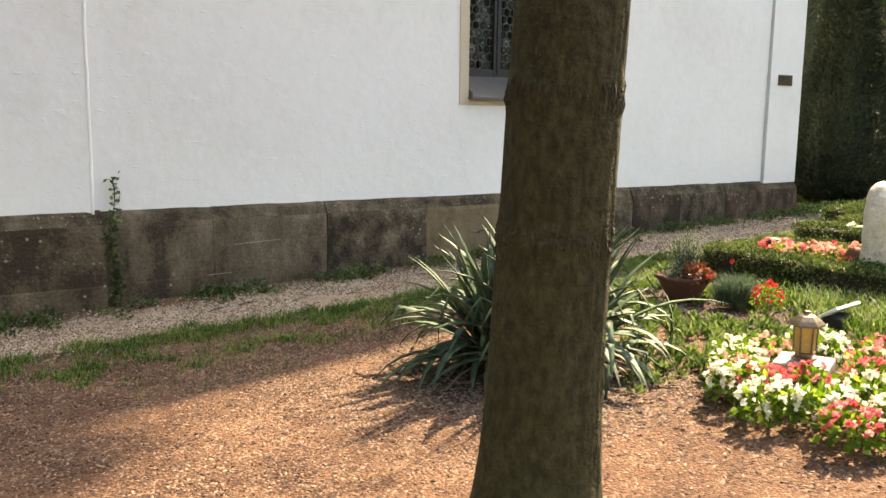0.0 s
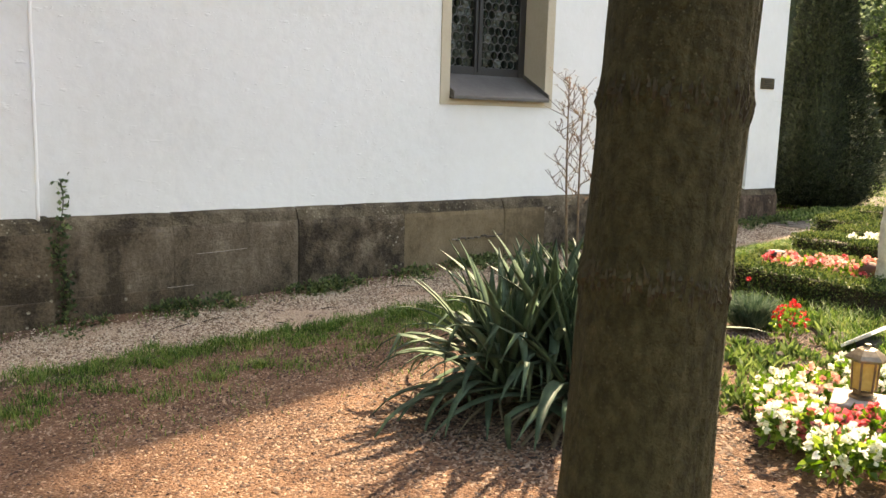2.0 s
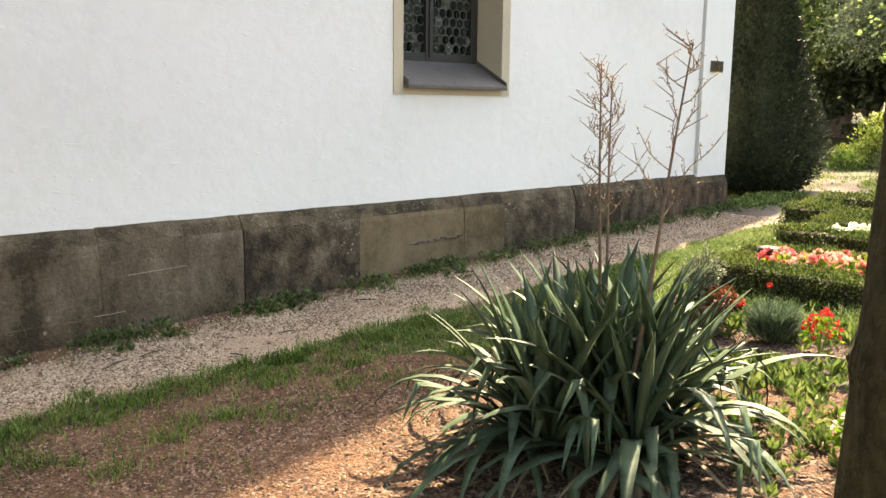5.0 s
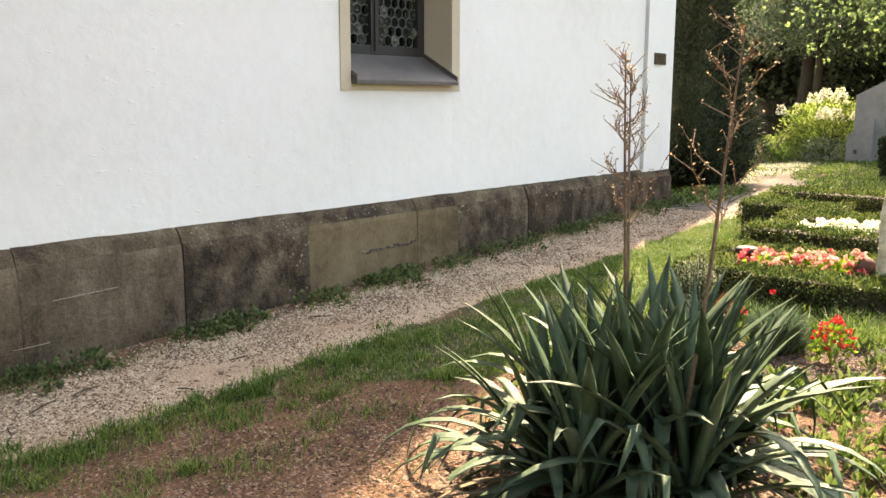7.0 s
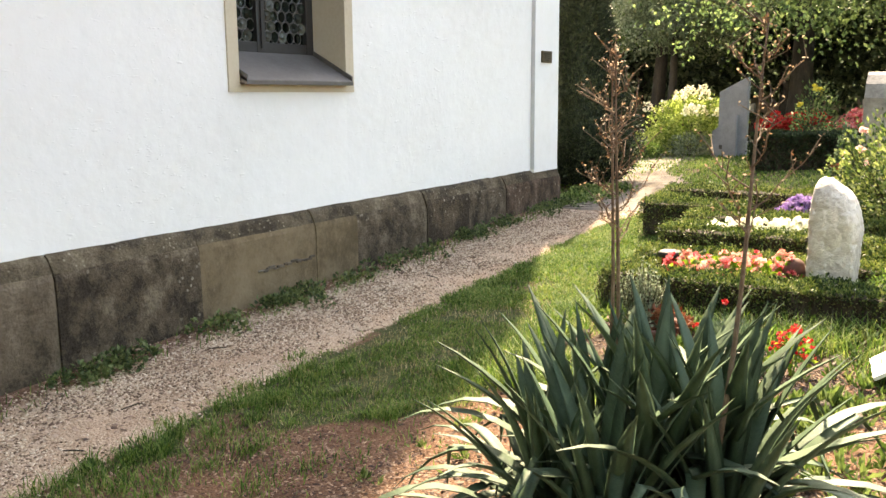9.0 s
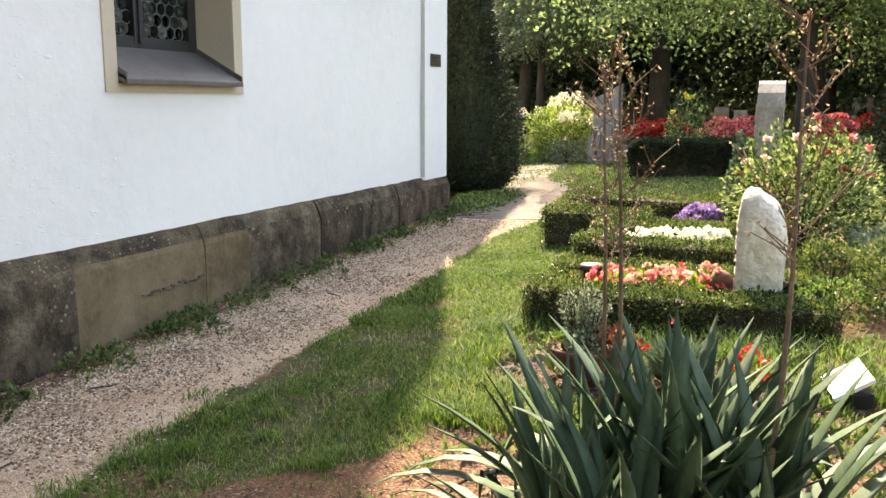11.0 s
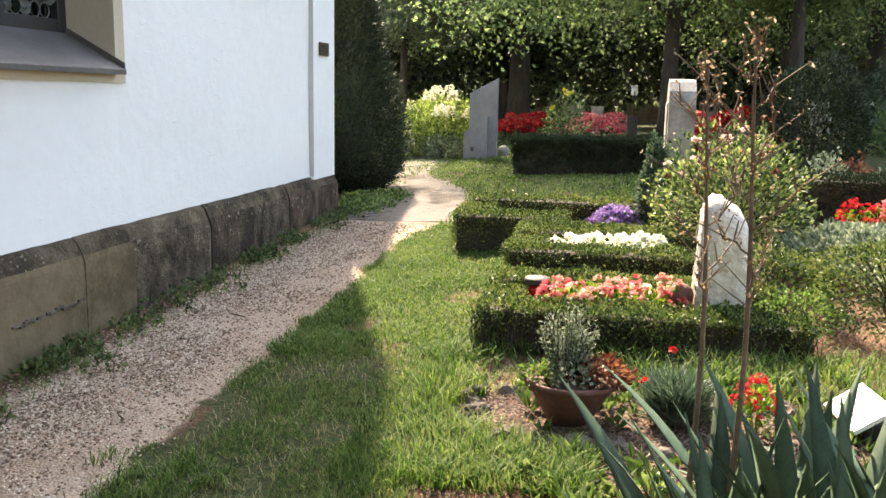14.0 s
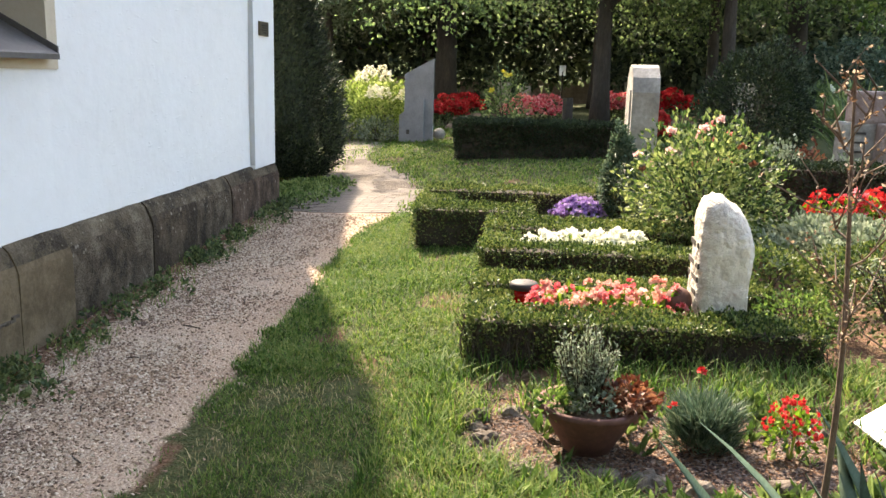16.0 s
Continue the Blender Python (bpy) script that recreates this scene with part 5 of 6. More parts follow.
spots = ((3.06, 2.36), (3.16, 2.44), (3.26, 2.50), (3.12, 2.25), (2.93, 2.10), (3.28, 2.16), (3.40, 2.62), (3.60, 2.62), (3.08, 1.95), (2.92, 1.74), (3.30, 1.90), (3.52, 2.02), (3.75, 2.40), (3.70, 2.12), (3.12, 1.68), (3.45, 1.72), (3.92, 2.55), (3.90, 2.22), (3.70, 1.85), (4.05, 2.0), (3.25, 1.42), (3.6, 1.5))
for i, (x, y) in enumerate(spots):
    if i % 2 == 0:
        begonia(x + 0.05, y, 0.125, 0.19, M_CREAM if i % 4 else M_WHITE, "begonias round the bronze lantern", "white flowering begonia in the grave bed", 150, 46, 0.024, 0.85)
    else:
        begonia(x + 0.05, y, 0.115, 0.18, M_CORAL if i % 6 == 1 else M_PINK, "begonias round the bronze lantern", "red flowering begonia in the grave bed", 150, 40, 0.024, 0.85)

# ---- graves behind ----
stele = thing("gravestone", "weathered pale sandstone gravestone with an arched head behind roses", "gravestone", (9.10, 3.42, float(gz(9.10, 3.42))))
prof = [(-0.24, -0.1), (-0.24, 1.08), (-0.20, 1.20), (-0.1, 1.28), (0.0, 1.305), (0.1, 1.28), (0.20, 1.20), (0.24, 1.08), (0.24, -0.1)]
n = len(prof)
v = [(x, y, z) for y in (-0.11, 0.11) for x, z in prof]
part("stone", Geo().add(v, [tuple(range(n)), tuple(range(2 * n - 1, n - 1, -1))] + [(i, i + n, (i + 1) % n + n, (i + 1) % n) for i in range(n)]), M_OLDSTONE, stele)
part("relief", Geo().box(-0.15, 0.15, 0.105, 0.122, 0.5, 1.1, 0.01), M_OLDSTONE, stele, "raised weathered relief panel")

grey = thing("gravestone", "smooth grey stele of two slabs with slanted tops on the lawn", "gravestone", (15.6, 6.19, float(gz(15.6, 6.19))))
for nm, y0, y1, zl, zr, x0, x1 in (("slab", 0.20, -0.26, 1.06, 1.31, -0.07, 0.07), ("front_slab", 0.27, -0.12, 0.42, 0.68, -0.17, -0.074)):
    v = [(x, y, z) for x in (x0, x1) for y, z in ((y0, -0.1), (y0, zl), (y1, zr), (y1, -0.1))]
    part(nm, Geo().add(v, [(0, 1, 2, 3), (7, 6, 5, 4), (0, 4, 5, 1), (1, 5, 6, 2), (2, 6, 7, 3), (3, 7, 4, 0)]), M_GREYSTONE, grey)
part("mark", Geo().box(-0.176, -0.168, 0.10, 0.15, 0.12, 0.19), M_LETTER, grey, "small dark emblem")
sph = thing("stone_ball", "pale stone ball beside the grey stele", "ornament", (15.75, 5.84, float(gz(15.75, 5.84)) + 0.0))
part("ball", Geo().revolve([(0.10 * math.sin(a), 0.09 - 0.10 * math.cos(a)) for a in np.linspace(0.02, math.pi - 0.02, 14)], 24), M_OLDSTONE, sph, smooth=True)
wood = thing("stone_post", "short weathered dark stone post among red begonias", "post", (17.0, 3.74, float(gz(17, 3.74))))
part("post", Geo().tube([(0, 0, -0.05), (0, 0, 0.3), (0.01, 0, 0.58)], [0.10, 0.095, 0.085], 10), M_WOOD_TRUNK, wood)
brown = thing("gravestone", "brown and pale gravestone with faint lettering beside dark block", "gravestone", (11.5, 0.82, float(gz(11.5, 0.82))))
part("stone", Geo().box(-0.12, 0.12, -0.17, 0.19, -0.05, 0.62, 0.03), M_OLDSTONE, brown, "pale lettered lower stone")
part("head", Geo().box(-0.13, 0.13, -0.30, 0.10, 0.60, 0.95, 0.03), M_BROWNSTONE, brown, "reddish-brown upper stone")
for z in (0.2, 0.3, 0.4, 0.5):
    part("inscription", Geo().box(-0.126, -0.118, -0.06, 0.1, z - 0.012, z + 0.012), M_LETTER, brown)
cube = thing("gravestone", "low dark brown gravestone block", "gravestone", (11.3, 0.42, float(gz(11.3, 0.42))))
part("stone", Geo().box(-0.15, 0.15, -0.3, 0.24, -0.05, 0.62, 0.03), M_BROWNSTONE, cube)
for x, y, w, h in ((26.5, 9.6, 0.4, 0.9), (27.0, 8.9, 0.3, 1.1), (26.0, 8.2, 0.45, 0.8), (27.2, 5.2, 0.4, 0.8), (25.8, 4.6, 0.35, 0.7), (26.5, 1.6, 0.5, 0.9), (23.0, -0.6, 0.45, 0.8)):
    far = thing("gravestone", "pale grey upright gravestone standing in far shade", "gravestone", (x, y, float(gz(x, y))), 0, "far gravestones")
    part("stone", Geo().box(-0.09, 0.09, -w / 2, w / 2, -0.05, h, 0.03), M_OLDSTONE, far)
sign = thing("small_sign", "small white sign on a thin post at the far wall", "sign", (24, 3.65, float(gz(24, 3.65))))
part("post", Geo().tube([(0, 0, -0.05), (0, 0, 1.05)], 0.02, 6), M_TWIG, sign)
part("board", Geo().box(-0.012, 0.012, -0.08, 0.08, 0.95, 1.2, 0.004), M_PAPER, sign)

bush("rose_bush", "loose light green rose bush with pale pink blooms", 7.75, 3.12, 0.56, 0.98, 5600, 0.043, M_ROSELEAF, "shrub", stems=16, blooms=((M_PALEPINK, 8, 0.042, "blooms"), (M_BROWNLEAF, 4, 0.035, "withered_blooms")), hollow=0.15, lumps=7)
bush("rose_bush", "tall thin rose bush with yellow blooms beside the dark hedge", 14.7, 4.75, 0.34, 1.15, 900, 0.06, M_LEAFDARK, stems=9, blooms=((M_YELLOW, 6, 0.055, "blooms"),), hollow=0.2, lumps=7)
bush("dwarf_conifer", "small grey-green columnar conifer beside the old gravestone", 8.72, 3.60, 0.21, 0.82, 4200, 0.035, M_CARNATION, "conifer", stems=3, hollow=0.5, lumps=4, taper=0.6)
bush("hydrangea", "panicle hydrangea with large cream-white blooms beside the grey stele", 16.3, 6.98, 0.78, 1.04, 6500, 0.06, M_LEAFLIT, stems=12, blooms=((M_CREAM, 14, 0.145, "panicles"),), hollow=0.25, lumps=6)
bush("low_shrub", "low yellow-green shrub beside the hydrangea", 15.9, 7.65, 0.45, 0.45, 2200, 0.045, M_LEAFLIT, hollow=0.4)
bush("low_shrub", "low grey-leaved shrub at the foot of the hydrangea", 15.6, 6.85, 0.35, 0.4, 1100, 0.05, M_HERB, hollow=0.4)
bush("low_shrub", "low dark green shrub beside the paved path", 15.3, 7.6, 0.3, 0.32, 900, 0.05, M_LEAFMID, hollow=0.4)
bush("yew_bush", "large rounded yew bush, leaves coloured dark for shade", 12.6, 1.65, 0.66, 1.35, 9000, 0.05, M_BOXSHADE, "conifer", stems=6, hollow=0.6, lumps=3)
bush("box_bush", "rounded yellow-green boxwood bush beside the grave path", 6.15, 2.40, 0.42, 0.46, 5200, 0.026, M_BOX, hollow=0.7, lumps=3)
bush("box_bush", "small green boxwood bush behind the limestone gravestone", 6.55, 2.95, 0.3, 0.36, 2400, 0.028, M_BOX, hollow=0.6, lumps=4)
bush("yellow_shrub", "low yellow-leaved shrub behind the hedge corner", 5.95, 2.93, 0.22, 0.26, 900, 0.025, M_LEAFMID, hollow=0.4)
bush("ivy_bed", "variegated ivy carpet covering a grave", 7.5, 2.15, 0.72, 0.28, 5200, 0.05, M_HERB, "ground cover", squash=0.9, stems=5, hollow=0.65, lumps=6)
for i, (x, y) in enumerate(((8.25, 2.12), (8.3, 1.9), (8.4, 1.68), (8.45, 1.45), (8.2, 1.78), (8.35, 1.2))):
    begonia(x, y, 0.14, 0.36, M_PINK if i % 2 else M_RED, "red begonias behind the ivy", "red begonia in bloom behind the ivy bed", 80, 60, 0.032)
for i, (x, y, h) in enumerate(((9.9, 2.0, 0.6), (10.2, 1.7, 0.5), (10.0, 1.4, 0.45))):
    bush("silver_shrub", "silvery white-leaved plant among dark reddish perennials", x, y, 0.2, h, 420, 0.05, M_HERB if i % 2 == 0 else M_BROWNLEAF, hollow=0.2)
bush("perennial", "green perennial with deep pink blooms behind roses", 9.6, 2.72, 0.3, 0.75, 700, 0.05, M_LEAFDARK, "flower", blooms=((M_PINK, 7, 0.06, "blooms"),), hollow=0.2)
bush("light_shrub", "pale green shrub with white blooms on a far grave", 16.0, -0.25, 0.5, 0.85, 1500, 0.07, M_LEAFBRIGHT, blooms=((M_WHITE, 12, 0.06, "blooms"),), hollow=0.3)
tufted("ornamental_grass", "spiky light green grass plant on a far grave", 13.2, 0.3, 0.3, 1.15, 170, M_LEAFBRIGHT, None, 0.03)
bush("weeping_conifer", "weeping blue-green conifer with drooping branches", 18.0, -1.3, 1.1, 1.65, 6000, 0.1, M_CARNATION, "conifer", stems=6, hollow=0.6, lumps=5, up=-1.0)

# red begonia beds on the far graves
for lab, x, y, w, mt in (("red begonia bed on a mounded far grave", 19.0, 6.05, 0.36, M_RED), ("red begonia bed on a far grave", 22.0, 6.0, 0.55, M_RED), ("pinkish-red begonia bed on a far grave", 18.6, 4.3, 0.62, M_PINK), ("pink begonia bed beside the tree", 19.6, 2.55, 0.4, M_PINK), ("bright red begonia clump on a far grave", 13.6, 2.75, 0.22, M_RED), ("red begonia bed on a far grave", 20.2, 1.5, 0.5, M_RED)):
    bush("begonia_bed", lab, x, y, w, 0.52, 1100, 0.06, M_LEAFDARK, "flower bed", squash=1.0, stems=6, blooms=((mt, 230, 0.07, "blooms"),), hollow=0.55, lumps=4)
    mound = thing("grave_mound", "mounded bare reddish soil of a far grave", "grave", (x - 0.5, y - 0.5, float(gz(x, y)) - 0.06))
    part("mound", Geo().revolve([(w * 1.5, 0.0), (w * 1.2, 0.14), (w * 0.7, 0.22), (0.001, 0.25)], 18), M_SOIL, mound, smooth=True)


# ---- conifer at the church corner ----
SHAPE = (0.0, 0.04, 0.12, 0.22, 0.32, 0.42, 0.52, 0.68, 0.85, 1.0), (0.66, 0.86, 1.0, 0.95, 0.8, 0.62, 0.5, 0.36, 0.2, 0.03)


def conifer(x, y, r, h, k, leaf, label):
    t = thing("conifer", label, "conifer", (x, y, float(gz(x, y))))
    part("trunk", Geo().tube([(0, 0, -0.1), (0, 0, h * 0.5), (0, 0, h * 0.95)], [0.11, 0.07, 0.02], 8), M_WOOD_TRUNK, t)
    q = rng.random(k) ** 1.25
    a = rng.uniform(0, 6.28, k)
    lump = np.array([noise.noise((math.cos(u) * 2.2, math.sin(u) * 2.2, w * h * 1.1)) for u, w in zip(a, q)])
    rr = r * np.interp(q, SHAPE[0], SHAPE[1]) * (1 + 0.3 * lump) * (0.55 + 0.45 * rng.random(k) ** 0.5)
    p = np.stack([np.cos(a) * rr, np.sin(a) * rr, 0.05 + q * h], -1)
    d = np.stack([np.cos(a), np.sin(a), rng.uniform(0.0, 1.2, k)], -1) + rng.normal(size=(k, 3)) * 0.5
    part("foliage", Geo().leaves(p, d, leaf * rng.uniform(0.6, 1.4, k), leaf * 0.24), M_YEW, t, kind="stuff")
    core = [(max(0.02, r * 0.55 * float(np.interp(u, SHAPE[0], SHAPE[1]))), u * h) for u in np.linspace(0.01, 0.97, 14)]
    part("inner_foliage", Geo().revolve(core, 14), M_YEW, t)
    return t


conifer(11.78, 7.43, 0.88, 4.2, 60000, 0.07, "tall dark columnar conifer at the church corner")
conifer(13.2, 9.2, 1.2, 7.5, 16000, 0.12, "dark tall conifer behind the church corner")


# ---- trees behind ----
def far_tree(x, y, r, clear, h, spread, per, size, mat, label, droop=0.15, count=11):
    base = float(gz(x, y))
    t = thing("tree", label, "tree", (x, y, base))
    lean = rng.normal(size=2) * 0.02
    zs = np.linspace(-0.1, h, 9)
    part("trunk", Geo().tube(np.stack([lean[0] * zs, lean[1] * zs, zs], -1), [r * 1.35] + list(np.linspace(r, r * 0.25, 8)), 12), M_WOOD_TRUNK, t, smooth=True)
    lg, ends = limbs((0, 0, clear), count, spread, h - clear, r * 0.4, droop)
    part("limb", lg, M_WOOD_TRUNK, t, kind="stuff")
    part("crown", crown_leaves(ends, per, spread * 0.34, size), mat, t, kind="stuff")
    return t


far_tree(18.6, 3.07, 0.17, 2.2, 5.9, 5.0, 520, 0.085, M_LEAFBRIGHT, "linden tree with bright sunlit leaves among the graves", 0.56, 22)
# Added out of sight; its high crown shades the soil left of the yucca.
far_tree(13.6, 9.55, 0.16, 12.4, 15.0, 0.8, 150, 0.26, M_LEAFDARK, "unseen slim tree added behind the church corner to cast shade", 0.3, 13)
far_tree(22.5, 9.3, 0.12, 2.4, 4.6, 1.9, 260, 0.08, M_BIRCHLEAF, "slender birch with hanging light green sprays", 0.7, 18)
for x, y, r, clear, h, sp, mt in ((25.5, 6.75, 0.3, 2.2, 8.5, 3.2, M_LEAFDARK), (26.0, 10.8, 0.2, 2.0, 8, 3.0, M_LEAFMID), (24.5, 14.5, 0.25, 2.0, 8, 3.2, M_LEAFDARK), (17.4, 1.0, 0.13, 2.6, 6, 2.0, M_LEAFDARK), (21.5, 0.45, 0.13, 2.4, 6.5, 3.2, M_LEAFDARK), (24, -2.0, 0.25, 2.2, 10, 4.0, M_LEAFDARK), (27, 2.5, 0.28, 2.4, 7.5, 3.6, M_LEAFDARK), (28, 7.5, 0.2, 2.0, 7, 3.4, M_LEAFMID), (20.5, -3.5, 0.22, 2.2, 9, 3.4, M_LEAFMID), (30, -1.5, 0.3, 2, 8, 4.0, M_LEAFDARK), (29.5, 12.5, 0.3, 2, 7.5, 4.0, M_LEAFMID)):
    far_tree(x, y, r, clear, h, sp, 150, 0.17, mt, "tall shady tree of the wood, added where out of view" if mt is M_LEAFDARK else "green broad-leaved tree at the cemetery edge", 0.2)

# Unseen trees added behind the walk to screen sky light off the wall.
for x, y in ((-6.5, 3.6), (-10, -1.5), (-7.5, -7.5), (-2.5, -11), (-13, 9)):
    far_tree(x, y, 0.22, 1.6, 11, 3.8, 170, 0.26, M_LEAFDARK, "tall shady tree of the wood, added where out of view", 0.3)
# a dense wood closes the far side
wood_geo = Geo()
for x, y, w in [(33 + rng.uniform(0, 5), -26 + 1.4 * i, 2.6) for i in range(46)] + [(27 + rng.uniform(-1, 3), -14 + 1.5 * i, 1.5) for i in range(22)]:
    d = sphere_dirs(1700, -0.95)
    p = np.array([x, y, 3.0 if x > 31 else 2.9 + rng.uniform(-0.6, 0.6)]) + d * (rng.random(len(d)) ** 0.4)[:, None] * np.array([w, w, 4.6 if x > 31 else 2.2])
    wood_geo.leaves(p, d + rng.normal(size=d.shape), rng.uniform(0.16, 0.34, len(d)), 0.17)
tagged(part("far_wood", wood_geo, M_FARWOOD), "dense wood behind the cemetery, leaves coloured dark for its shade", "wood", kind="stuff")
back = Geo()
ys = np.linspace(-60, 60, 60)
zs = np.linspace(-1, 13, 12)
by, bz = np.meshgrid(ys, zs, indexing="ij")
bx = 44 + rng.normal(size=by.shape) * 1.2 - 0.008 * by ** 2
bk = np.arange(bx.size).reshape(bx.shape)
back.add(np.stack([bx, by, bz + (bz > 11) * rng.normal(size=bz.shape) * 1.5], -1).reshape(-1, 3), np.stack([bk[:-1, :-1], bk[1:, :-1], bk[1:, 1:], bk[:-1, 1:]], -1).reshape(-1, 4).tolist())
tagged(part("backdrop", back, M_FARWOOD), "sheet of distant woodland, coloured dark for its shade", "backdrop", kind="structure")
tagged(part("far_wall", Geo().box(31.5, 31.8, -14, 16, 0, 1.5), M_BROWNSTONE), "dark boundary wall under the trees", "wall", kind="structure")

# ---- ivy on the plinth and weeds at the wall ----
ivy = thing("ivy", "thin ivy strand climbing the plinth beside the pilaster", "plant", (1.50, 6.74, float(gz(1.5, 6.74))))
zs = np.linspace(0, 0.98, 22)
pts = np.stack([0.03 * np.sin(zs * 9) + 0.02 * zs, np.where(zs < 0.68, 0.03, 0.03 + (zs - 0.68) * 0.33), zs], -1)
pts[:, 1] = np.minimum(pts[:, 1], 0.118)
part("stem", Geo().tube(pts, 0.004, 5), M_TWIG, ivy)
g = Geo()
for p in pts:
    k = 16 if p[2] < 0.7 else 7
    d = rng.normal(size=(k, 3)) + np.array([0, -1.2, -0.3])
    g.leaves(p + rng.normal(size=(k, 3)) * np.array([0.028, 0.004, 0.02]) + np.array([0, -0.01, 0]), d, rng.uniform(0.022, 0.045, k), 0.034)
part("foliage", g, M_LEAFDARK, ivy, kind="stuff")

weeds, wblades = Geo(), Geo()
for i in range(640):
    x = rng.uniform(-0.8, 9.9)
    dens = 0.36 + 1.5 * noise.noise((x * 1.9, 0, 4.0))
    if rng.random() > dens:
        continue
    y = 6.74 - abs(rng.normal()) * 0.11 - (0.05 if x < 1.5 else 0)
    k = int(rng.integers(10, 34))
    d = sphere_dirs(k, 0.0)
    s = rng.uniform(0.4, 1.0)
    weeds.leaves(np.array([x, y, float(gz(x, y))]) + d * np.array([0.07, 0.05, 0.085]) * s, d + rng.normal(size=d.shape) * 0.5, rng.uniform(0.02, 0.045, len(d)), 0.024)
tagged(part("wall_weeds", weeds, leafy("weed_leaf", [(0.032, 0.054, 0.02), (0.070, 0.102, 0.037), (0.14, 0.175, 0.07)], 0.3)), "low ivy and weeds growing along the plinth's foot", "weeds", kind="stuff")

herbs = Geo()
for i in range(460):
    if i >= 260:
        x, y = rng.uniform(2.95, 4.35), rng.uniform(2.75, 3.65)
        if np.hypot(x - YX, y - YY) < 0.5:
            continue
    elif i < 150:
        x, y = rng.uniform(2.9, 5.3), rng.uniform(2.6, 4.6)
        if np.hypot((x - 4.7), (y - 3.85)) < 0.55 or np.hypot(x - YX, y - YY) < 0.5:
            continue
    else:
        x, y = rng.uniform(4.3, 5.6), rng.uniform(2.2, 3.1)
    k = int(rng.integers(5, 16))
    d = sphere_dirs(k, 0.15)
    s = rng.uniform(0.5, 1.3)
    herbs.leaves(np.array([x, y, float(gz(x, y))]) + d * 0.012, d + np.array([0, 0, 0.5]), rng.uniform(0.03, 0.075, len(d)) * s, 0.018 * s)
for i in range(150):
    if i < 85:
        x, y = rng.uniform(3.85, 4.36), rng.uniform(3.0, 4.35)
    else:
        x, y = 4.95 + rng.normal() * 0.16, rng.uniform(3.1, 4.3)
    k = int(rng.integers(5, 13))
    d = sphere_dirs(k, 0.1)
    s = rng.uniform(0.5, 1.25)
    herbs.leaves(np.array([x, y, float(gz(x, y))]) + d * 0.014, d + np.array([0, 0, 0.7]), rng.uniform(0.04, 0.10, len(d)) * s, 0.026 * s)
for i in range(70):
    x, y = rng.uniform(9.9, 11.3), rng.uniform(6.35, 7.0)
    k = int(rng.integers(14, 34))
    d = sphere_dirs(k, 0.0)
    herbs.leaves(np.array([x, y, float(gz(x, y))]) + d * np.array([0.09, 0.09, 0.06]), d + rng.normal(size=d.shape) * 0.4, rng.uniform(0.03, 0.06, len(d)), 0.03)
tagged(part("bed_weeds", herbs, leafy("young_weed_leaf", [(0.042, 0.080, 0.020), (0.092, 0.145, 0.042), (0.18, 0.235, 0.085)], 0.3, 0.55)), "sunlit young weeds between the graves", "weeds", kind="stuff")


# ---- grass ----
def blades(xs, ys, hs, width, mat, name, label):
    k = len(xs)
    z = gz(xs, ys) + (wobble(xs, ys) if xs.max() < 10.5 else 0)
    a = rng.uniform(0, 6.28, k)
    lean = rng.uniform(0.1, 0.9, k)
    base = np.stack([xs, ys, z - 0.006], -1)
    out = np.stack([np.cos(a) * lean, np.sin(a) * lean, np.ones(k)], -1)
    side = np.stack([-np.sin(a), np.cos(a), np.zeros(k)], -1) * (width * rng.uniform(0.6, 1.3, k))[:, None]
    mid = base + out * (hs * 0.55)[:, None]
    tip = mid + np.stack([np.cos(a) * lean * 1.6, np.sin(a) * lean * 1.6, np.full(k, 0.55)], -1) * (hs * 0.5)[:, None]
    g = Geo()
    g.quads(np.stack([base - side / 2, base + side / 2, mid + side * 0.4, mid - side * 0.4], 1))
    g.quads(np.stack([mid - side * 0.4, mid + side * 0.4, tip + side * 0.06, tip - side * 0.06], 1))
    return tagged(part(name, g, mat), label, "grass", kind="stuff")


def scatter(k, x0, x1, y0, y1, want, clump=0.4, scale=2.2):
    xs, ys = rng.uniform(x0, x1, k), rng.uniform(y0, y1, k)
    c = np.array([noise.noise((x * scale, y * scale, 9.1)) + 0.5 * noise.noise((x * scale * 4, y * scale * 4, 3.1)) for x, y in zip(xs, ys)])
    keep = rng.random(k) < want(xs, ys) * np.clip(0.75 + clump * 2.0 * c, 0, 1)
    return xs[keep], ys[keep]


def free(x, y):
    """Lawn that no hedge, bed or stone covers."""
    m = ~((x > 5.5) & (x < 7.75) & (y < 4.59) & (y > 2.7)) & ~((x > 8.02) & (x < 9.08) & (y < 5.2)) & ~((x > 13.0) & (x < 14.2) & (y < 5.4) & (y > 3.1))
    m &= np.hypot((x - 4.68) / 0.42, (y - 3.85) / 0.75) > 1
    return m


turf = lambda x, y: np.clip(covers(x, y)[1] * 1.15 - 0.1, 0, 1) * free(x, y) * ((y < 6.2) | (x > 11))
xs, ys = scatter(170000, -0.4, 5.6, 4.2, 5.85, lambda x, y: turf(x, y) * np.clip(0.16 * x - 0.05, 0.06, 0.85), 1.3, 2.6)
blades(xs, ys, rng.uniform(0.016, 0.045, len(xs)) * (1 + 0.5 * (ys < 4.9)), 0.004, M_GRASS, "grass", "short patchy lawn grass beside the gravel path")
xs, ys = scatter(70000, 5.4, 9.4, 4.5, 5.85, turf, 0.4)
blades(xs, ys, rng.uniform(0.025, 0.06, len(xs)), 0.006, M_GRASS, "grass", "sunlit lawn grass beside the clipped graves")
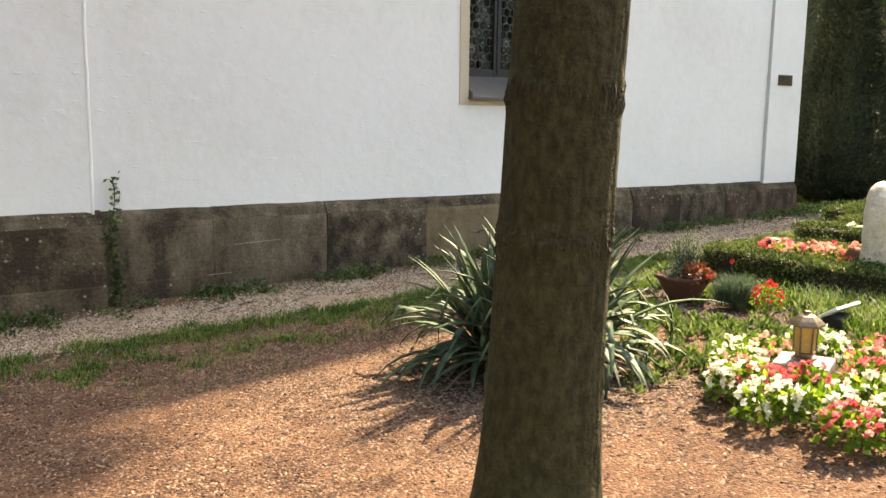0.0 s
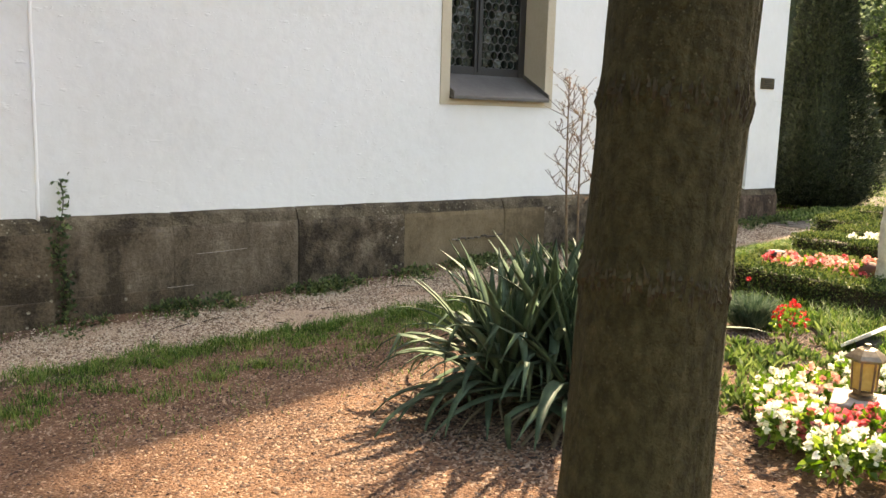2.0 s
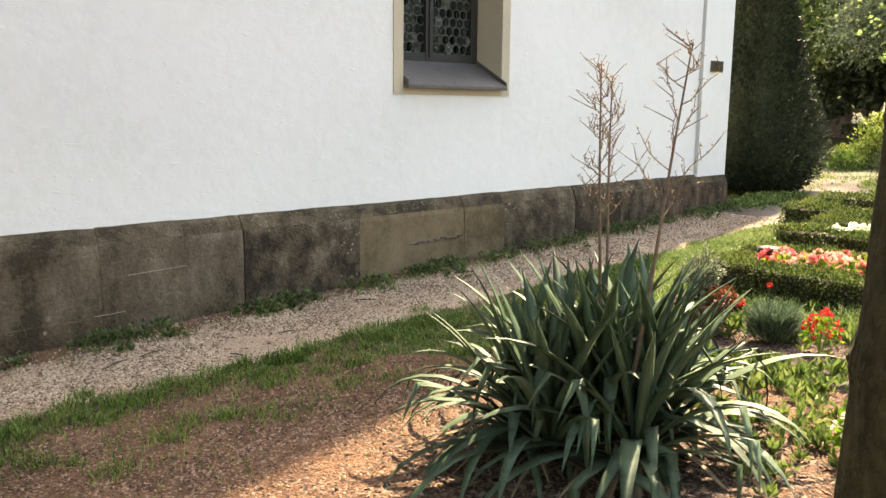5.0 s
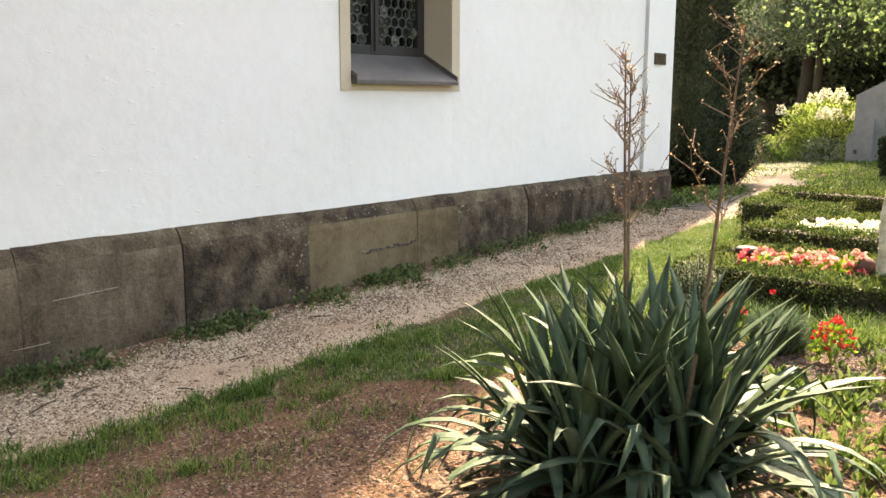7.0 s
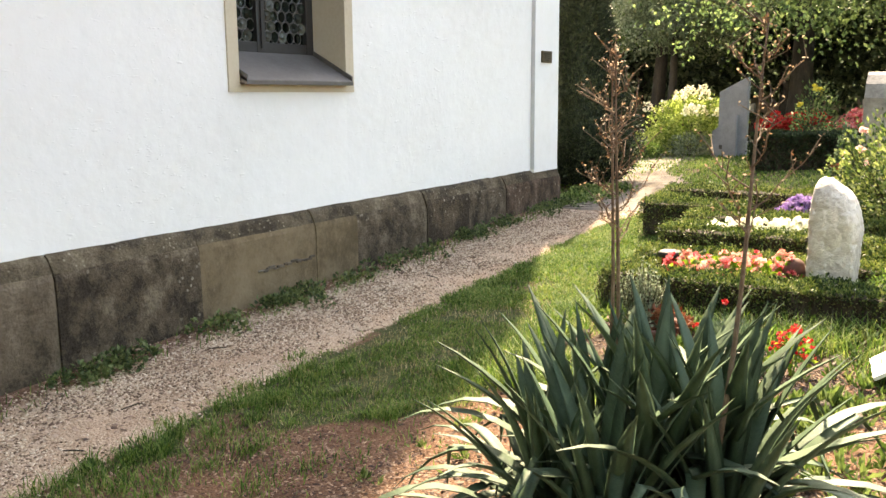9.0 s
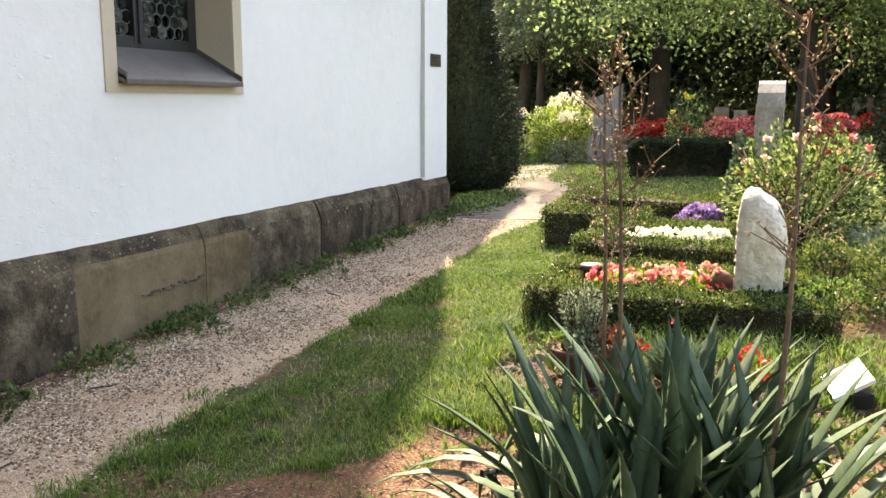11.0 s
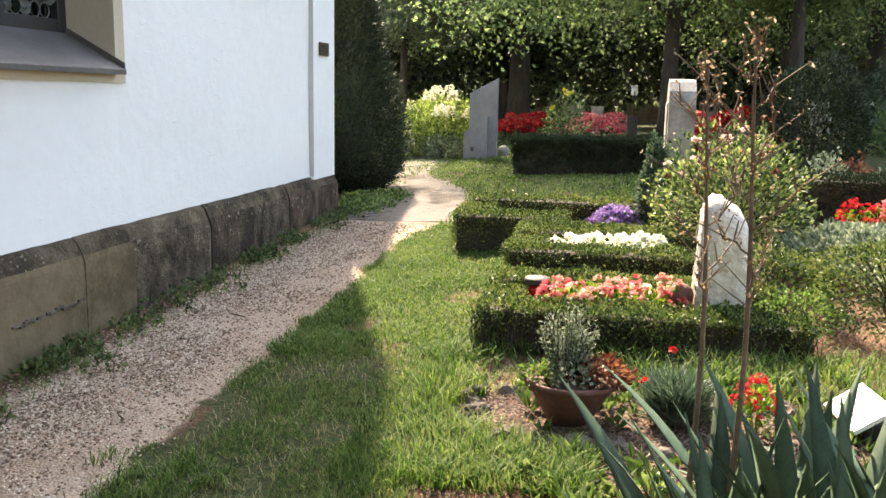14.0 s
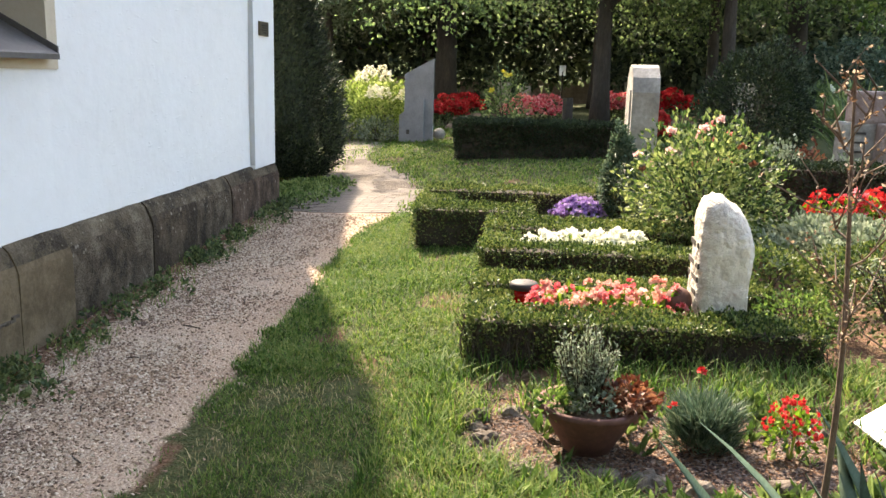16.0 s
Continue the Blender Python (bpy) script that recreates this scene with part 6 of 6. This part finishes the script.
xs, ys = scatter(80000, 9.0, 19.0, 2.0, 9.0, turf, 0.3)
blades(xs, ys, rng.uniform(0.03, 0.07, len(xs)), 0.012, M_GRASS, "grass", "sunlit lawn in front of the grey stele")
xs, ys = scatter(9000, 4.6, 5.5, 2.6, 4.75, lambda x, y: 0.75 * (np.hypot((x - 4.68) / 0.42, (y - 3.85) / 0.75) > 1) * 1.0, 0.5)
blades(xs, ys, rng.uniform(0.05, 0.16, len(xs)), 0.006, M_GRASS, "grass", "long unmown grass along the clipped hedge")
xs, ys = scatter(9000, 4.0, 4.6, 3.95, 4.9, lambda x, y: 0.8 * (np.hypot((x - 4.72) / 0.36, (y - 3.8) / 0.66) > 1), 0.5)
blades(xs, ys, rng.uniform(0.04, 0.13, len(xs)), 0.005, M_GRASS, "grass", "long grass at the edge of the bowl's bed")
xs, ys = scatter(14000, -0.5, 3.2, 4.5, 5.7, lambda x, y: 0.2 * smooth_step(y, 4.6, 5.5), 0.9, 3.0)
blades(xs, ys, rng.uniform(0.02, 0.07, len(xs)), 0.004, M_GRASS, "grass", "sparse grass tufts on brown soil")
tx, ty = rng.uniform(-0.5, 4.2, 150), 5.56 + rng.normal(size=150) * 0.10
tx, ty = np.concatenate([tx, rng.uniform(0.2, 4.0, 50)]), np.concatenate([ty, rng.uniform(4.7, 5.4, 50)])
many = rng.integers(25, 90, len(tx))
xs, ys = np.repeat(tx, many), np.repeat(ty, many)
wide = np.repeat(rng.uniform(0.02, 0.06, len(tx)), many)
xs, ys = xs + rng.normal(size=len(xs)) * wide, ys + rng.normal(size=len(xs)) * wide * 0.8
blades(xs, ys, rng.uniform(0.03, 0.085, len(xs)), 0.0045, M_GRASS, "grass", "bright grass tufts between gravel and bark soil")
xs, ys = scatter(16000, 1.0, 4.6, 3.9, 5.5, lambda x, y: 0.4 * smooth_step(y, 3.9, 5.0), 1.0, 2.6)
blades(xs, ys, rng.uniform(0.02, 0.06, len(xs)), 0.004, M_GRASS, "grass", "thin grass creeping over the brown soil")
xs, ys = scatter(30000, 2.0, 5.6, 4.0, 5.6, lambda x, y: 0.34 * covers(x, y)[1], 0.6, 4.0)
blades(xs, ys, rng.uniform(0.02, 0.05, len(xs)), 0.0035, M_DRYGRASS, "dry_grass", "dry straw-coloured grass in the lawn")
xs, ys = scatter(3500, -0.8, 10, 6.5, 6.8, lambda x, y: 0.6 + 0 * x, 0.9, 3.0)
blades(xs, ys, rng.uniform(0.03, 0.10, len(xs)), 0.005, M_GRASS, "grass", "grass tufts at the plinth's foot")


# ---- loose gravel and bark chips ----
def bits(xs, ys, size, flat, mat, name, label, long=1.0):
    k = len(xs)
    z = gz(xs, ys) + wobble(xs, ys)
    a = rng.uniform(0, 6.28, k)
    u = np.stack([np.cos(a), np.sin(a), rng.normal(size=k) * 0.25], -1)
    w = np.stack([-np.sin(a), np.cos(a), rng.normal(size=k) * 0.25], -1)
    s = size * rng.uniform(0.5, 1.5, k)[:, None]
    c = np.stack([xs, ys, z + s[:, 0] * flat * 0.5], -1)
    up = np.array([0, 0, 1.0]) * flat
    v = np.stack([c + u * s * long, c + w * s, c - u * s * long, c - w * s, c + up * s, c - up * s], 1)
    f = np.array([(0, 1, 4), (1, 2, 4), (2, 3, 4), (3, 0, 4), (1, 0, 5), (2, 1, 5), (3, 2, 5), (0, 3, 5)])
    g = Geo()
    g.v, g.n = [v.reshape(-1, 3)], k * 6
    g.f = (f[None] + 6 * np.arange(k)[:, None, None]).reshape(-1, 3).tolist()
    return tagged(part(name, g, mat), label, name.replace("_", " "), kind="stuff")


xs, ys = scatter(130000, -0.4, 9.4, 5.55, 6.75, lambda x, y: covers(x, y)[0] * (0.16 + 0.5 * smooth_step(y, path_low(x) + 0.12, path_low(x) + 0.4)), 0.5, 1.9)
bits(xs, ys, 0.0066, 0.6, M_PEBBLE, "gravel", "fine pinkish-grey gravel on the path")
xs, ys = scatter(64000, -0.3, 3.3, 2.4, 5.6, lambda x, y: 0.8 * (1 - covers(x, y)[1]), 0.3, 1.6)
bits(xs, ys, 0.0050, 0.35, M_CHIP, "bark_chips", "reddish-brown bark chips and needles on soil", 1.8)
xs, ys = scatter(34000, 1.6, 5.4, 1.2, 4.6, lambda x, y: 0.7 * (1 - covers(x, y)[1]), 0.3, 1.6)
bits(xs, ys, 0.0052, 0.35, M_CHIP, "bark_chips", "coarse sunlit bark chips between the graves", 2.0)
xs, ys = scatter(22000, 4.1, 5.3, 2.8, 4.55, lambda x, y: 0.95 * (1 - 0.6 * covers(x, y)[1]), 0.2, 1.6)
bits(xs, ys, 0.0056, 0.4, M_BEDCHIP, "soil_crumbs", "dull brown crumbs of soil in the bowl's bed", 1.4)
xs, ys = scatter(24000, -0.5, 9.3, 5.5, 6.8, lambda x, y: np.clip(0.12 + 0.8 * smooth_step(y, 6.1, 6.6) + 0.6 * (1 - smooth_step(x, 1.0, 4.0)), 0, 1), 0.9, 2.0)
bits(xs, ys, 0.0058, 0.3, M_LITTER, "needle_litter", "dry brown needles and leaf bits on the path", 2.6)
xs, ys = scatter(2600, -0.5, 8.8, 5.6, 6.75, lambda x, y: np.clip(0.15 + 0.7 * smooth_step(y, 6.2, 6.6) + 0.4 * (1 - smooth_step(x, 1.0, 4.0)), 0, 1), 1.2, 2.4)
bits(xs, ys, 0.013, 0.14, M_LITTER, "leaf_litter", "curled dry leaf bits lying on the gravel", 1.7)
# Dead leaves at the foot, spread wide and dark to imitate shaded soil.
ang, far = rng.uniform(0, 6.28, 10000), 0.30 + np.abs(rng.normal(size=10000)) * 0.30
xs, ys = YX + np.cos(ang) * far, YY + np.sin(ang) * far * 1.1
bits(xs, ys, 0.0075, 0.25, material("dimming_litter", [(0.022, 0.013, 0.009), (0.055, 0.033, 0.022), (0.11, 0.068, 0.046), (0.2, 0.14, 0.1)], 0.95, 3, 40, 0.2, 60, 0.003, island=0.95), "dead_litter", "dead leaf litter round the yucca's foot, darkened to imitate shade", 2.4)
for x, y, ln, a in ((4.98, 6.25, 0.10, 20), (4.5, 6.02, 0.09, 50), (3.2, 6.1, 0.16, -10), (2.4, 6.35, 0.2, 15), (6.1, 6.2, 0.14, 70), (3.7, 5.62, 0.12, 5), (2.15, 6.3, 0.22, 30), (5.6, 6.3, 0.08, 100), (3.35, 5.5, 0.12, 12), (4.05, 6.42, 0.11, 140), (4.4, 6.5, 0.18, 25), (5.2, 6.5, 0.13, 160), (3.0, 6.5, 0.15, 40), (1.9, 6.1, 0.12, 75), (6.6, 6.05, 0.10, 15), (2.7, 5.9, 0.09, 120)):
    t = thing("twig", "short fallen brown twig lying on the gravel", "twig", (x, y, float(gz(x, y)) + 0.008), a, "fallen twigs")
    part("stick", Geo().tube([(-ln / 2, 0, 0), (0, 0.006, 0.004), (ln / 2, 0, 0)], [0.003, 0.004, 0.002], 6), M_TWIG, t)

# ---- paved path beyond the gravel ----
pavement = tagged(thing("pavement", "worn greyish-brown paver path curving round the church", "pavement", kind="structure"), kind="structure")
paver = Geo().box(-0.0985, 0.0985, -0.0485, 0.0485, -0.04, 0.012, 0.003).mesh("paver", M_PAVER)
rest = Geo()
slope = Vector((0, 0, 1)).rotation_difference(Vector((-0.0393, 0.05, 1))).to_matrix().to_4x4()
made, row, x = 0, 0, 9.52
while x < 22:
    c = float(pave_centre(x))
    off = 0.05 * (row % 2)
    y = c - 0.6 + off * 2
    while y < c + 0.6:
        z = float(gz(x, y))
        if made < 290:
            ob = part("paver", paver, None, pavement)
            ob.matrix_world = pose(x, y, z - 0.009) @ slope @ pose(0, 0, 0, rng.normal() * 0.25, rng.normal() * 0.25, 90 + rng.normal() * 0.4)
            made += 1
        else:
            rest.box(x - 0.0485, x + 0.0485, y - 0.0985, y + 0.0985, -0.03, 0.012)
            rest.v[-1][:, 2] += gz(rest.v[-1][:, 0], rest.v[-1][:, 1])
        y += 0.2
    row, x = row + 1, x + 0.1
part("far_pavers", rest, M_PAVER, pavement, kind="stuff")
